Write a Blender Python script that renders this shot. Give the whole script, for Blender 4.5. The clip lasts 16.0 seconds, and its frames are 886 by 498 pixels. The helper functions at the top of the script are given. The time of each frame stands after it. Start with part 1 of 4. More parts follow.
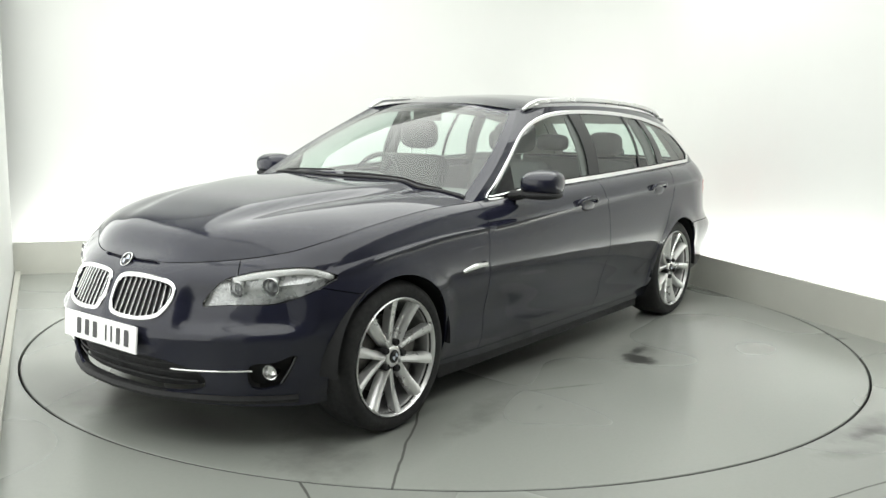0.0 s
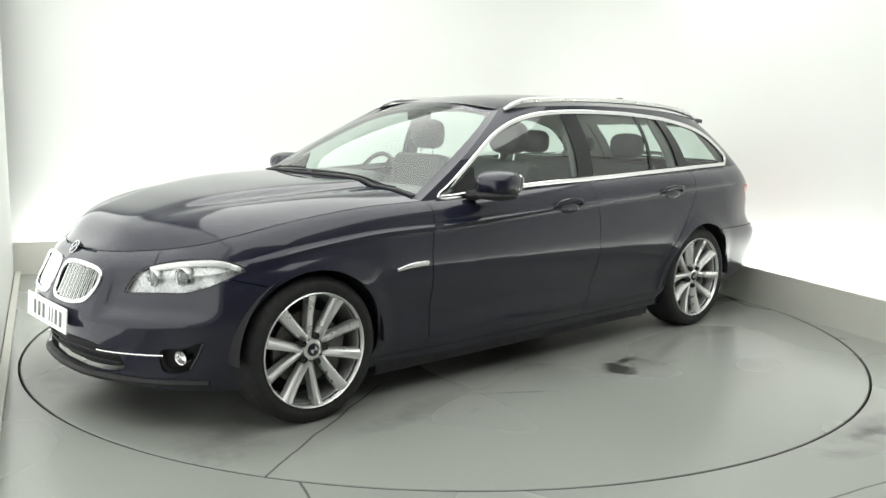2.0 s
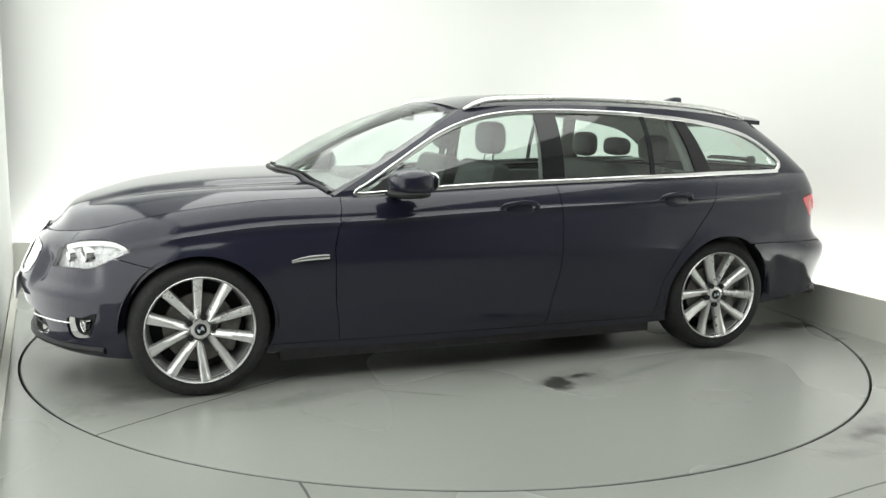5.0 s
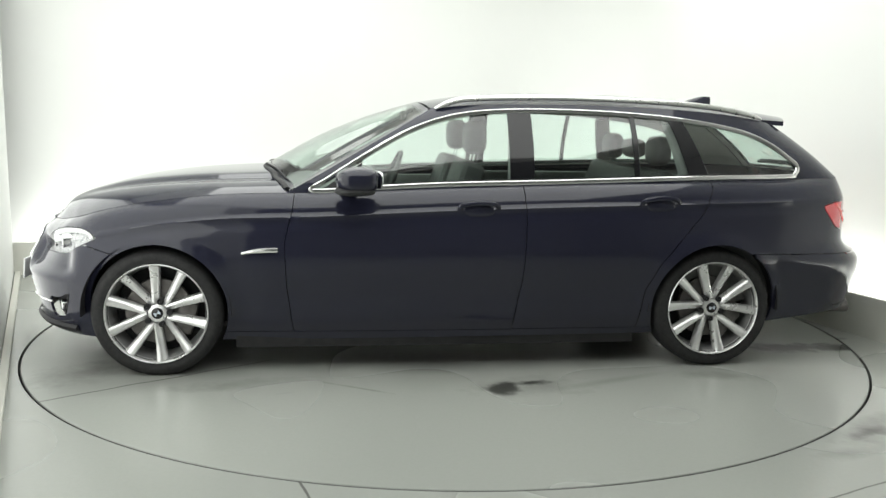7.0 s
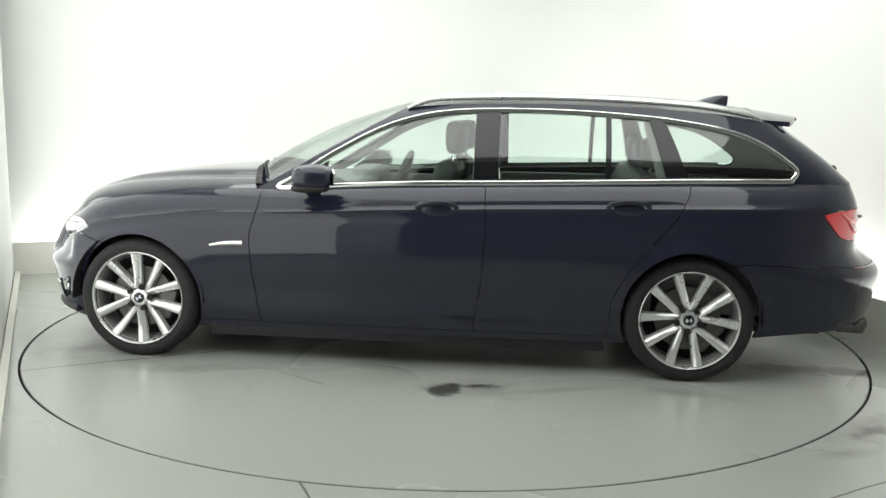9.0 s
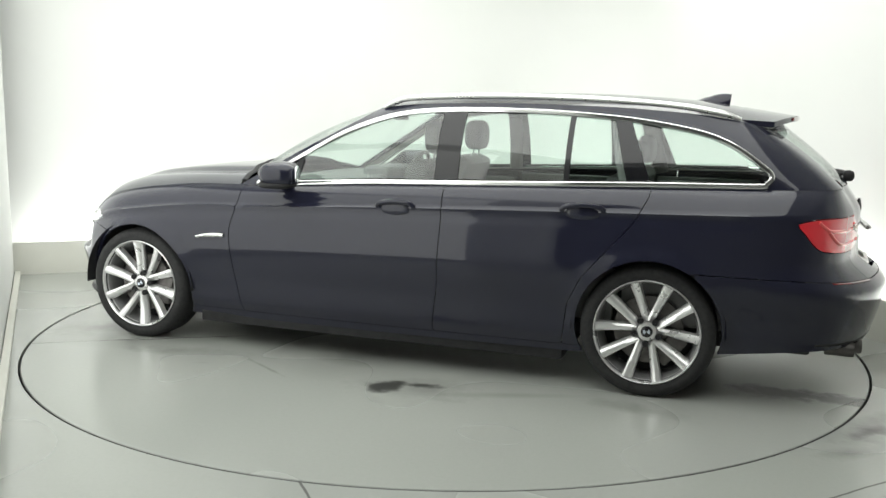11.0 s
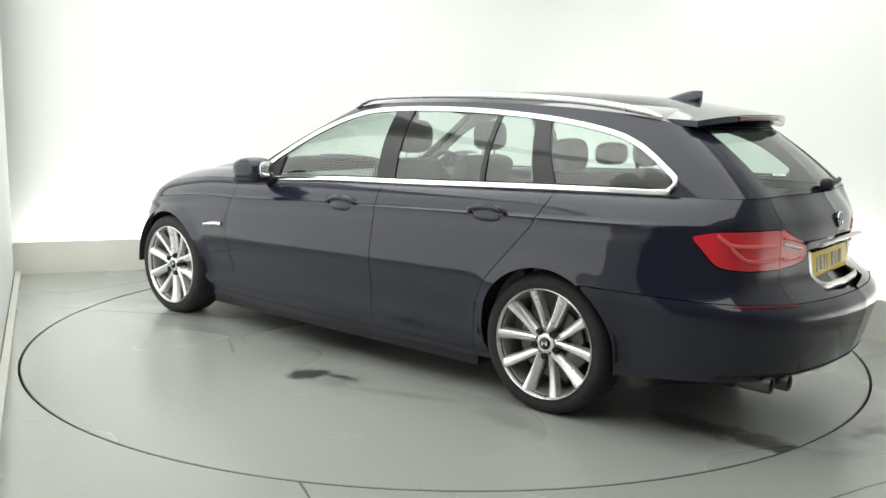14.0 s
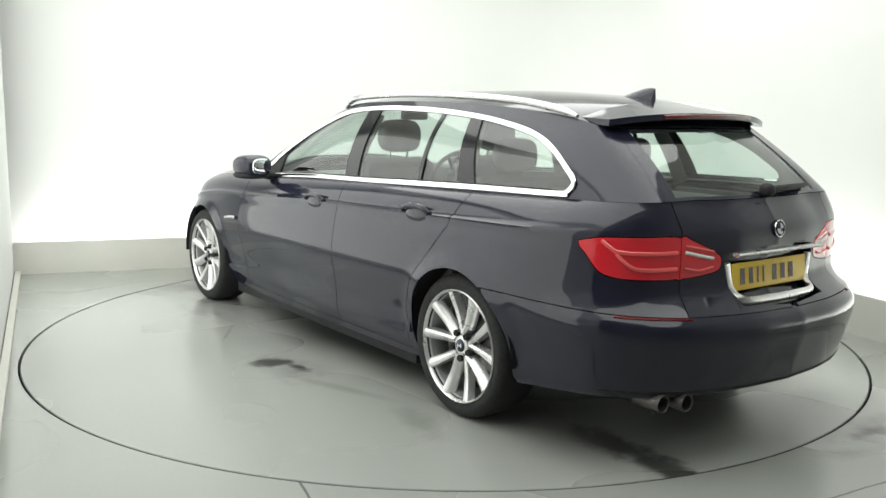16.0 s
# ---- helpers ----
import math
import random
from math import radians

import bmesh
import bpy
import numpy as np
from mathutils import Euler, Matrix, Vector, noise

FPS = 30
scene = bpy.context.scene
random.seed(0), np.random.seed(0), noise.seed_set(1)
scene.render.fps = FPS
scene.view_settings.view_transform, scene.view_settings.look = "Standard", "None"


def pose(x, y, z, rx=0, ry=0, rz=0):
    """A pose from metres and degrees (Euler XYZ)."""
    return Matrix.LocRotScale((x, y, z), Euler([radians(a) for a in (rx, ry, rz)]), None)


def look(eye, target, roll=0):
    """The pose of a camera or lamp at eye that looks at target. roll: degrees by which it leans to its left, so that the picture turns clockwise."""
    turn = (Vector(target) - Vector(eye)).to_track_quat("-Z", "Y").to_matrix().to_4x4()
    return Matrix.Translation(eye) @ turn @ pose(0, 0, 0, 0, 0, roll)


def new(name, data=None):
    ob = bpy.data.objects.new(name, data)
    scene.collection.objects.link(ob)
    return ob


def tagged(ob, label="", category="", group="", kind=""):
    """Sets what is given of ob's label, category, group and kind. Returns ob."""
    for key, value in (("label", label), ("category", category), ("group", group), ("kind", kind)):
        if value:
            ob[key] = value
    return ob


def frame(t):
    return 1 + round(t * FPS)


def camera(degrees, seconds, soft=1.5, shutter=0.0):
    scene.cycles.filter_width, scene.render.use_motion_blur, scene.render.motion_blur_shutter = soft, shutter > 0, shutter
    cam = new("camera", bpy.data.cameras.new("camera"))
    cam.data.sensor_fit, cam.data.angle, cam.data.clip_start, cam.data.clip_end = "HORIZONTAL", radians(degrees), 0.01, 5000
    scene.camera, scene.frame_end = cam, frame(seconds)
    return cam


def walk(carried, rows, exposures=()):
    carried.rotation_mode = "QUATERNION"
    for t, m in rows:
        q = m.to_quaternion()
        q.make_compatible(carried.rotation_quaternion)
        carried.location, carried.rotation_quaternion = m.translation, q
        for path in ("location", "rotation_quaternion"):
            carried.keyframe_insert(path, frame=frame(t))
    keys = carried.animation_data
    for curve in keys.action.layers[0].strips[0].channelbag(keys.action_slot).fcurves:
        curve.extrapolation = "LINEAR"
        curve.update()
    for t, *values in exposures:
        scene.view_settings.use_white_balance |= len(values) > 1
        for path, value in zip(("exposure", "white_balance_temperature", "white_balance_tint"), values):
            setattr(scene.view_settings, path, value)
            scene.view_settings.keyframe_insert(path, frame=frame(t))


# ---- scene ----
EYE = (0.0, -5.494, 1.3635)
YAW, TILT, ROLL = radians(0.23), radians(8.85), 1.06
AIM = (EYE[0] - math.sin(YAW) * math.cos(TILT), EYE[1] + math.cos(YAW) * math.cos(TILT), EYE[2] - math.sin(TILT))
cam = camera(53.69, 16.0, soft=1.5)
walk(cam, [(0.0, look(EYE, AIM, ROLL)), (16.0, look(EYE, AIM, ROLL))], exposures=((0.0, 0.0), (16.0, 0.0)))

# ---- light: a closed white photo studio under long ceiling soft boxes ----
world = bpy.data.worlds.new("studio_world")
scene.world = world
world.use_nodes = True
world.node_tree.nodes["Background"].inputs[0].default_value = (0.9, 0.95, 0.92, 1)
world.node_tree.nodes["Background"].inputs[1].default_value = 0.04


def soft_box(name, x, y, z, sx, sy, power, aim=None):
    data = bpy.data.lights.new(name, "AREA")
    data.shape, data.size, data.size_y = "RECTANGLE", sx, sy
    data.energy, data.color = power, (0.98, 1.0, 0.965)
    ob = new(name, data)
    ob.matrix_world = look((x, y, z), aim) if aim else pose(x, y, z)
    return ob


CEIL = 3.3
ROOM = [(-3.50, 1.46), (1.41, 3.33), (2.05, 1.52), (2.76, -0.30), (3.7, -2.5), (3.7, -7.6), (-3.7, -7.6), (-3.7, -4.2), (-1.03, -3.90)]
soft_box("ceiling_soft_box", 0.0, -0.9, CEIL - 0.06, 4.5, 6.3, 198)
# tall light panel along the side wall
soft_box("side_soft_box", -2.37, -0.88, 1.50, 4.8, 2.7, 52, (-1.47, -0.45, 1.50))
# trough lights behind the plinth, which wash the walls from below
for k, power in ((0, 27), (1, 8), (2, 11), (3, 13)):
    pa, pb = Vector((*ROOM[k], 0)), Vector((*ROOM[k + 1], 0))
    run = (pb - pa).normalized()
    out = Vector((-run.y, run.x, 0))
    mid = (pa + pb) / 2 + out * 0.10 + Vector((0, 0, 0.12))
    data = bpy.data.lights.new("trough_light", "AREA")
    data.shape, data.size, data.size_y, data.energy, data.color = "RECTANGLE", (pb - pa).length - 0.1, 0.08, power, (0.98, 1.0, 0.965)
    zdir = -(out * 0.45 + Vector((0, 0, 1))).normalized()
    m = Matrix((run, zdir.cross(run), zdir)).transposed().to_4x4()
    new("trough_light", data).matrix_world = Matrix.Translation(mid) @ m


# ---- materials ----
def mat(name, color, rough=0.5, metal=0.0, coat=0.0, emit=None, power=0.0, spec=0.5):
    m = bpy.data.materials.new(name)
    m.use_nodes = True
    b = m.node_tree.nodes["Principled BSDF"]
    b.inputs["Base Color"].default_value = (*color, 1)
    b.inputs["Roughness"].default_value = rough
    b.inputs["Metallic"].default_value = metal
    b.inputs["Coat Weight"].default_value = coat
    b.inputs["Coat Roughness"].default_value = 0.03
    b.inputs["Specular IOR Level"].default_value = spec
    if emit:
        b.inputs["Emission Color"].default_value = (*emit, 1)
        b.inputs["Emission Strength"].default_value = power
    return m


class Net:
    """Short hand for building a node tree."""

    def __init__(self, m):
        self.t = m.node_tree
        self.bsdf = self.t.nodes["Principled BSDF"]

    def add(self, kind, **values):
        n = self.t.nodes.new(kind)
        for k, v in values.items():
            if k == "op":
                n.operation = v
            elif k == "blend":
                n.blend_type = v
        return n

    def link(self, a, b):
        self.t.links.new(a, b)

    def coord(self):
        return self.add("ShaderNodeTexCoord").outputs["Object"]

    def noise(self, scale, detail=4.0, rough=0.55, vec=None):
        n = self.add("ShaderNodeTexNoise")
        n.inputs["Scale"].default_value, n.inputs["Detail"].default_value, n.inputs["Roughness"].default_value = scale, detail, rough
        self.link(vec if vec else self.coord(), n.inputs["Vector"])
        return n.outputs["Fac"]

    def span(self, fac, a, b, lo=0.0, hi=1.0):
        n = self.add("ShaderNodeMapRange")
        n.inputs["From Min"].default_value, n.inputs["From Max"].default_value = a, b
        n.inputs["To Min"].default_value, n.inputs["To Max"].default_value = lo, hi
        self.link(fac, n.inputs["Value"])
        return n.outputs["Result"]

    def mix(self, fac, a, b, blend="MIX"):
        n = self.add("ShaderNodeMixRGB", blend=blend)
        for i, v in ((0, fac), (1, a), (2, b)):
            if isinstance(v, (int, float)):
                n.inputs[i].default_value = v
            elif isinstance(v, tuple):
                n.inputs[i].default_value = (*v, 1)
            else:
                self.link(v, n.inputs[i])
        return n.outputs[0]

    def math(self, op, a, b=0.0):
        n = self.add("ShaderNodeMath", op=op)
        for i, v in ((0, a), (1, b)):
            if isinstance(v, (int, float)):
                n.inputs[i].default_value = v
            else:
                self.link(v, n.inputs[i])
        return n.outputs[0]

    def bump(self, height, strength, distance=0.01):
        n = self.add("ShaderNodeBump")
        n.inputs["Strength"].default_value, n.inputs["Distance"].default_value = strength, distance
        self.link(height, n.inputs["Height"])
        self.link(n.outputs[0], self.bsdf.inputs["Normal"])


def varied(m, scale, a, b, rough=None, bump=0.0, bump_scale=60):
    """Colour between a and b by soft noise, with a grain in the gloss and a fine relief."""
    n = Net(m)
    f = n.span(n.noise(scale), 0.3, 0.7)
    n.link(n.mix(f, a, b), n.bsdf.inputs["Base Color"])
    if rough:
        n.link(n.span(n.noise(scale * 2.7), 0.3, 0.7, *rough), n.bsdf.inputs["Roughness"])
    if bump:
        n.bump(n.noise(bump_scale), bump)
    return m


def line_mask(n, px, py, ang, width, reach=None):
    """1 on a thin straight line through (px, py) at the angle ang of the object's plane, 0 elsewhere."""
    sep = n.add("ShaderNodeSeparateXYZ")
    n.link(n.coord(), sep.inputs[0])
    c, s = math.cos(ang), math.sin(ang)
    wob = n.span(n.noise(1.7), 0.2, 0.8, -0.02, 0.02)
    d = n.math("ADD", n.math("ADD", n.math("MULTIPLY", sep.outputs[0], -s), n.math("MULTIPLY", sep.outputs[1], c)), s * px - c * py)
    d = n.math("ABSOLUTE", n.math("ADD", d, wob))
    f = n.span(d, width, width * 0.4)
    if reach:
        a = n.math("ADD", n.math("ADD", n.math("MULTIPLY", sep.outputs[0], c), n.math("MULTIPLY", sep.outputs[1], s)), -c * px - s * py)
        f = n.math("MULTIPLY", f, n.span(a, -0.02, 0.02))
        f = n.math("MULTIPLY", f, n.span(a, reach, reach - 0.1))
    return f


def stain_shade(n, px, py, rx, ry, ang, edge=0.1, rag=0.5):
    """A blotch with a ragged outline round (px, py), for floor stains and painted shade."""
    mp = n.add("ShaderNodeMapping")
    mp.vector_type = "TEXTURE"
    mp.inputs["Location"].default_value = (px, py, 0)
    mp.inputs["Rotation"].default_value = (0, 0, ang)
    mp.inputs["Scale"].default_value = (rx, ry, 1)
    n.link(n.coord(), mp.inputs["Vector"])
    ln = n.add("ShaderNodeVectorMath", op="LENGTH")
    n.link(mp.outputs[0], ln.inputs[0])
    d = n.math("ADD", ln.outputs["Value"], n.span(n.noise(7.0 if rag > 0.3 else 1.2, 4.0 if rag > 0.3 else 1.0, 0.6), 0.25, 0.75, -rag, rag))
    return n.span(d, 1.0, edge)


def concrete(name, lines, blots):
    m = mat(name, (0.4, 0.41, 0.38), 0.35, spec=0.5)
    n = Net(m)
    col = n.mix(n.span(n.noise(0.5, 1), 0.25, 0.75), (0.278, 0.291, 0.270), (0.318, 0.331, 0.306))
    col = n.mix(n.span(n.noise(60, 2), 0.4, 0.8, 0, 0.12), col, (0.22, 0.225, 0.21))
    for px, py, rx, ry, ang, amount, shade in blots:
        f = n.math("MULTIPLY", stain_shade(n, px, py, rx, ry, ang, 0.5 if amount > 0.9 else 0.1, 0.22 if max(rx, ry) > 0.38 else 0.5), amount)
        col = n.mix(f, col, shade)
    for px, py, ang, width, reach in lines:
        f = n.math("MULTIPLY", line_mask(n, px, py, ang, width, reach), 0.75)
        col = n.mix(f, col, (0.05, 0.05, 0.045))
    n.link(col, n.bsdf.inputs["Base Color"])
    n.link(n.span(n.noise(0.7, 1), 0.3, 0.75, 0.20, 0.34), n.bsdf.inputs["Roughness"])
    n.bump(n.noise(30, 2), 0.03)
    return m


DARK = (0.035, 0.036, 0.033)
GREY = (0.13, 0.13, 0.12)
# wide GREY at (0, -0.15) and long DARK at (0, -0.72) paint the car's shade
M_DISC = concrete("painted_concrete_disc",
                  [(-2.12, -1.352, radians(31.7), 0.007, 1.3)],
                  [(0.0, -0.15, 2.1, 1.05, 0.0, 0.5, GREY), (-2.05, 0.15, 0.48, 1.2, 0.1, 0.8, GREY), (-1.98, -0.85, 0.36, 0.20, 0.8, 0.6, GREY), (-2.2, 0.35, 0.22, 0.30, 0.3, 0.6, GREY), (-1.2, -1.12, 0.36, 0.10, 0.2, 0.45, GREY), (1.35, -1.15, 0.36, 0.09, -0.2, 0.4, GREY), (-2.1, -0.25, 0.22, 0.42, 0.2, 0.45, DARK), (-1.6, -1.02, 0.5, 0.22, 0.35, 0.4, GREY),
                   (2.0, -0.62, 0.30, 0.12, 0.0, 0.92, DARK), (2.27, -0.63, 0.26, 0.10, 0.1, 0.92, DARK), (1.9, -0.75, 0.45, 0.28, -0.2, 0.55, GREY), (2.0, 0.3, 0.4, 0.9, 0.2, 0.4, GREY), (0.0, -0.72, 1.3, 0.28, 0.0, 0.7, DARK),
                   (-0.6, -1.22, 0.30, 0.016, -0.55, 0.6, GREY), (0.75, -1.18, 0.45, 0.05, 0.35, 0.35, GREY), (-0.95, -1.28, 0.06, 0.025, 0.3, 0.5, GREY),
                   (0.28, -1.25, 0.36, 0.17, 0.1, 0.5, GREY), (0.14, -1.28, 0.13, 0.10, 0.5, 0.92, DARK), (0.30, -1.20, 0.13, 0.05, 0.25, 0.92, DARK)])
M_FLOOR = concrete("painted_concrete_floor",
                   [(-0.53, -2.41, radians(-69), 0.008, 1.2), (1.30, -2.53, radians(29), 0.007, 1.6)],
                   [(1.92, -1.72, 0.36, 0.13, 0.8, 0.7, GREY), (2.02, -1.84, 0.20, 0.035, -0.6, 0.8, DARK), (1.88, -1.78, 0.22, 0.04, 0.6, 0.7, DARK), (2.15, -1.95, 0.45, 0.08, 0.5, 0.6, GREY), (2.5, -0.1, 0.06, 0.03, 0.2, 0.7, DARK), (1.75, -2.0, 0.3, 0.07, 0.4, 0.4, GREY)])
M_WALL = varied(mat("white_wall_paint", (0.86, 0.87, 0.85), 0.6), 0.5, (0.76, 0.77, 0.75), (0.81, 0.82, 0.80), (0.5, 0.7), 0.02)
M_PLINTH = varied(mat("grey_plinth_paint", (0.5, 0.5, 0.46), 0.55), 1.5, (0.56, 0.56, 0.51), (0.64, 0.64, 0.585), (0.4, 0.65), 0.05)
M_CEIL = varied(mat("ceiling_paint", (0.8, 0.8, 0.78), 0.7), 0.6, (0.78, 0.78, 0.76), (0.82, 0.82, 0.8))
M_BAY = varied(mat("grey_bay_paint", (0.06, 0.06, 0.06), 0.8), 0.8, (0.38, 0.38, 0.37), (0.45, 0.45, 0.44))
M_PIT = mat("pit_black", (0.02, 0.02, 0.02), 0.8)

M_PAINT = mat("navy_metallic_paint", (0.008, 0.009, 0.02), 0.38, 0.0, 1.0, spec=0.02)
n = Net(M_PAINT)
n.bsdf.inputs["Coat IOR"].default_value = 1.5
fl = n.span(n.noise(900, 1), 0.35, 0.65)
n.link(n.mix(fl, (0.0109, 0.0116, 0.0228), (0.0178, 0.0187, 0.0340)), n.bsdf.inputs["Base Color"])
n.link(n.span(n.noise(2.5, 6), 0.3, 0.75, 0.02, 0.07), n.bsdf.inputs["Coat Roughness"])
M_CHROME = mat("polished_chrome", (0.86, 0.86, 0.86), 0.12, 1.0)
M_SATIN = varied(mat("satin_aluminium", (0.72, 0.72, 0.71), 0.3, 1.0), 8, (0.70, 0.70, 0.69), (0.76, 0.76, 0.75), (0.24, 0.36))
M_ALLOY = varied(mat("silver_alloy", (0.7, 0.7, 0.69), 0.3, 0.7), 5, (0.76, 0.76, 0.755), (0.80, 0.80, 0.795), (0.26, 0.32))
M_TYRE = varied(mat("tyre_rubber", (0.02, 0.02, 0.02), 0.75), 20, (0.011, 0.011, 0.012), (0.018, 0.018, 0.018), (0.7, 0.9), 0.1, 120)
M_BLACK = varied(mat("black_plastic", (0.012, 0.012, 0.013), 0.55, spec=0.2), 25, (0.02, 0.02, 0.021), (0.03, 0.03, 0.031), (0.45, 0.65), 0.05, 200)
M_GLOSS = mat("gloss_black", (0.01, 0.01, 0.012), 0.08)
M_LINER = mat("arch_liner_felt", (0.014, 0.014, 0.015), 0.95)
M_DISCB = varied(mat("brake_iron", (0.12, 0.115, 0.11), 0.45, 0.6), 30, (0.09, 0.085, 0.08), (0.16, 0.15, 0.145))
M_BARREL = varied(mat("dull_rim_barrel", (0.4, 0.4, 0.4), 0.42, 0.7), 20, (0.34, 0.34, 0.34), (0.44, 0.44, 0.44))
M_LEATHER = varied(mat("black_leather", (0.02, 0.02, 0.021), 0.45), 12, (0.035, 0.035, 0.036), (0.055, 0.055, 0.056), (0.38, 0.55), 0.15, 140)
M_TRIM = varied(mat("grey_cabin_trim", (0.09, 0.09, 0.09), 0.7), 9, (0.15, 0.15, 0.15), (0.2, 0.2, 0.195))
M_COVER = varied(mat("grey_load_cover_cloth", (0.3, 0.31, 0.3), 0.8), 12, (0.27, 0.28, 0.27), (0.33, 0.34, 0.33))
M_HEAD = varied(mat("headliner_cloth", (0.35, 0.34, 0.32), 0.9), 15, (0.52, 0.51, 0.48), (0.58, 0.57, 0.54))
M_WHITE = mat("white_plate", (0.85, 0.85, 0.84), 0.35)
M_YELLOW = mat("yellow_plate", (0.92, 0.62, 0.02), 0.3)
M_BADGE = mat("badge_blue_white", (0.55, 0.6, 0.68), 0.2, 0.3)
M_REFL = mat("lamp_reflector", (0.8, 0.8, 0.8), 0.15, 1.0)
M_LAMPIN = varied(mat("lamp_inside", (0.6, 0.6, 0.6), 0.3, 0.55), 14, (0.46, 0.46, 0.47), (0.72, 0.72, 0.72), (0.18, 0.4))
M_PROJ = mat("projector_glass", (0.16, 0.165, 0.17), 0.06, 0.3)
M_BULB = mat("lamp_ring", (0.88, 0.88, 0.87), 0.25, 0.0)
M_RED = mat("red_lens", (0.72, 0.022, 0.035), 0.12, 0.0, 1.0)
M_REDBAR = mat("bright_red_light_bar", (0.92, 0.12, 0.12), 0.2, 0.0, 1.0)
M_REDD = mat("dark_red_lens", (0.16, 0.006, 0.01), 0.15, 0.0, 1.0)


def glass(name, tint, low=0.05):
    """Thin glass: a tinted see-through sheet with the gloss of its surface."""
    m = bpy.data.materials.new(name)
    m.use_nodes = True
    t = m.node_tree
    t.nodes.clear()
    out = t.nodes.new("ShaderNodeOutputMaterial")
    mx = t.nodes.new("ShaderNodeMixShader")
    lw = t.nodes.new("ShaderNodeLayerWeight")
    lw.inputs["Blend"].default_value = 0.5
    pw, sc = t.nodes.new("ShaderNodeMath"), t.nodes.new("ShaderNodeMath")
    pw.operation, pw.inputs[1].default_value = "POWER", 5.0
    sc.operation, sc.inputs[1].default_value, sc.inputs[2].default_value = "MULTIPLY_ADD", 1 - low, low
    t.links.new(lw.outputs["Facing"], pw.inputs[0])
    t.links.new(pw.outputs[0], sc.inputs[0])
    tr = t.nodes.new("ShaderNodeBsdfTransparent")
    tr.inputs[0].default_value = (*tint, 1)
    gl = t.nodes.new("ShaderNodeBsdfGlossy")
    gl.inputs["Roughness"].default_value = 0.02
    t.links.new(sc.outputs[0], mx.inputs[0])
    t.links.new(tr.outputs[0], mx.inputs[1])
    t.links.new(gl.outputs[0], mx.inputs[2])
    t.links.new(mx.outputs[0], out.inputs[0])
    return m


M_GLASS = glass("tinted_car_glass", (0.80, 0.89, 0.845), 0.12)
M_LENS = glass("clear_lamp_lens", (0.93, 0.94, 0.94))
M_MIRROR = mat("mirror_glass", (0.85, 0.87, 0.87), 0.02, 1.0)


# ---- mesh helpers ----
def part(name, bm, material, parent=None, label="", smooth=35.0, loc=None):
    """One mesh object from a bmesh, under its thing or part."""
    me = bpy.data.meshes.new(name)
    bm.to_mesh(me)
    bm.free()
    me.materials.append(material)
    if smooth:
        me.shade_smooth()
        if smooth < 180:
            me.set_sharp_from_angle(angle=radians(smooth))
    ob = new(name, me)
    if parent is not None:
        ob.parent = parent
    if loc:
        ob.location = loc
    if label:
        tagged(ob, label)
    return ob


def box(bm, lo, hi, bevel=0.0, seg=2, m=None):
    """A box from corner lo to corner hi, with rounded edges, moved by m."""
    start = len(bm.verts)
    c = [(a + b) / 2 for a, b in zip(lo, hi)]
    d = [abs(b - a) for a, b in zip(lo, hi)]
    tmp = bmesh.new()
    bmesh.ops.create_cube(tmp, size=1.0, matrix=Matrix.Translation(c) @ Matrix.Diagonal((*d, 1)))
    if bevel:
        bmesh.ops.bevel(tmp, geom=tmp.edges[:], offset=bevel, segments=seg, affect="EDGES", profile=0.6)
    if m is not None:
        tmp.transform(m)
    merge(bm, tmp)
    return bm


def merge(bm, other):
    vs = [bm.verts.new(v.co) for v in other.verts]
    other.verts.index_update()
    for f in other.faces:
        bm.faces.new([vs[v.index] for v in f.verts])
    other.free()


def lathe(bm, prof, seg=48, axis="y", m=None):
    """Turns (radius, along) points round an axis."""
    rings = []
    for r, a in prof:
        ring = []
        for k in range(seg):
            c, s = math.cos(2 * math.pi * k / seg), math.sin(2 * math.pi * k / seg)
            co = Vector((r * c, a, r * s)) if axis == "y" else Vector((r * c, r * s, a)) if axis == "z" else Vector((a, r * c, r * s))
            ring.append(bm.verts.new(m @ co if m is not None else co))
        rings.append(ring)
    for p, q in zip(rings, rings[1:]):
        for k in range(seg):
            bm.faces.new((p[k], p[(k + 1) % seg], q[(k + 1) % seg], q[k]))
    return bm


def tube(bm, pts, radius, seg=8, closed=False, flat=1.0, up=(0, 0, 1)):
    """A rod of round or flattened section along points."""
    pts = [Vector(p) for p in pts]
    rings, k = [], len(pts)
    for i, p in enumerate(pts):
        a = pts[(i - 1) % k] if closed or i > 0 else p
        b = pts[(i + 1) % k] if closed or i < k - 1 else p
        t = (b - a).normalized()
        side = t.cross(Vector(up))
        side = side.normalized() if side.length > 1e-4 else Vector((1, 0, 0))
        nrm = side.cross(t).normalized()
        r = radius(i / (k - 1)) if callable(radius) else radius
        rings.append([bm.verts.new(p + side * (r * flat * math.cos(2 * math.pi * j / seg)) + nrm * (r * math.sin(2 * math.pi * j / seg))) for j in range(seg)])
    n = k if closed else k - 1
    for i in range(n):
        p, q = rings[i], rings[(i + 1) % k]
        for j in range(seg):
            bm.faces.new((p[j], p[(j + 1) % seg], q[(j + 1) % seg], q[j]))
    if not closed:
        bm.faces.new(rings[0][::-1])
        bm.faces.new(rings[-1])
    return bm


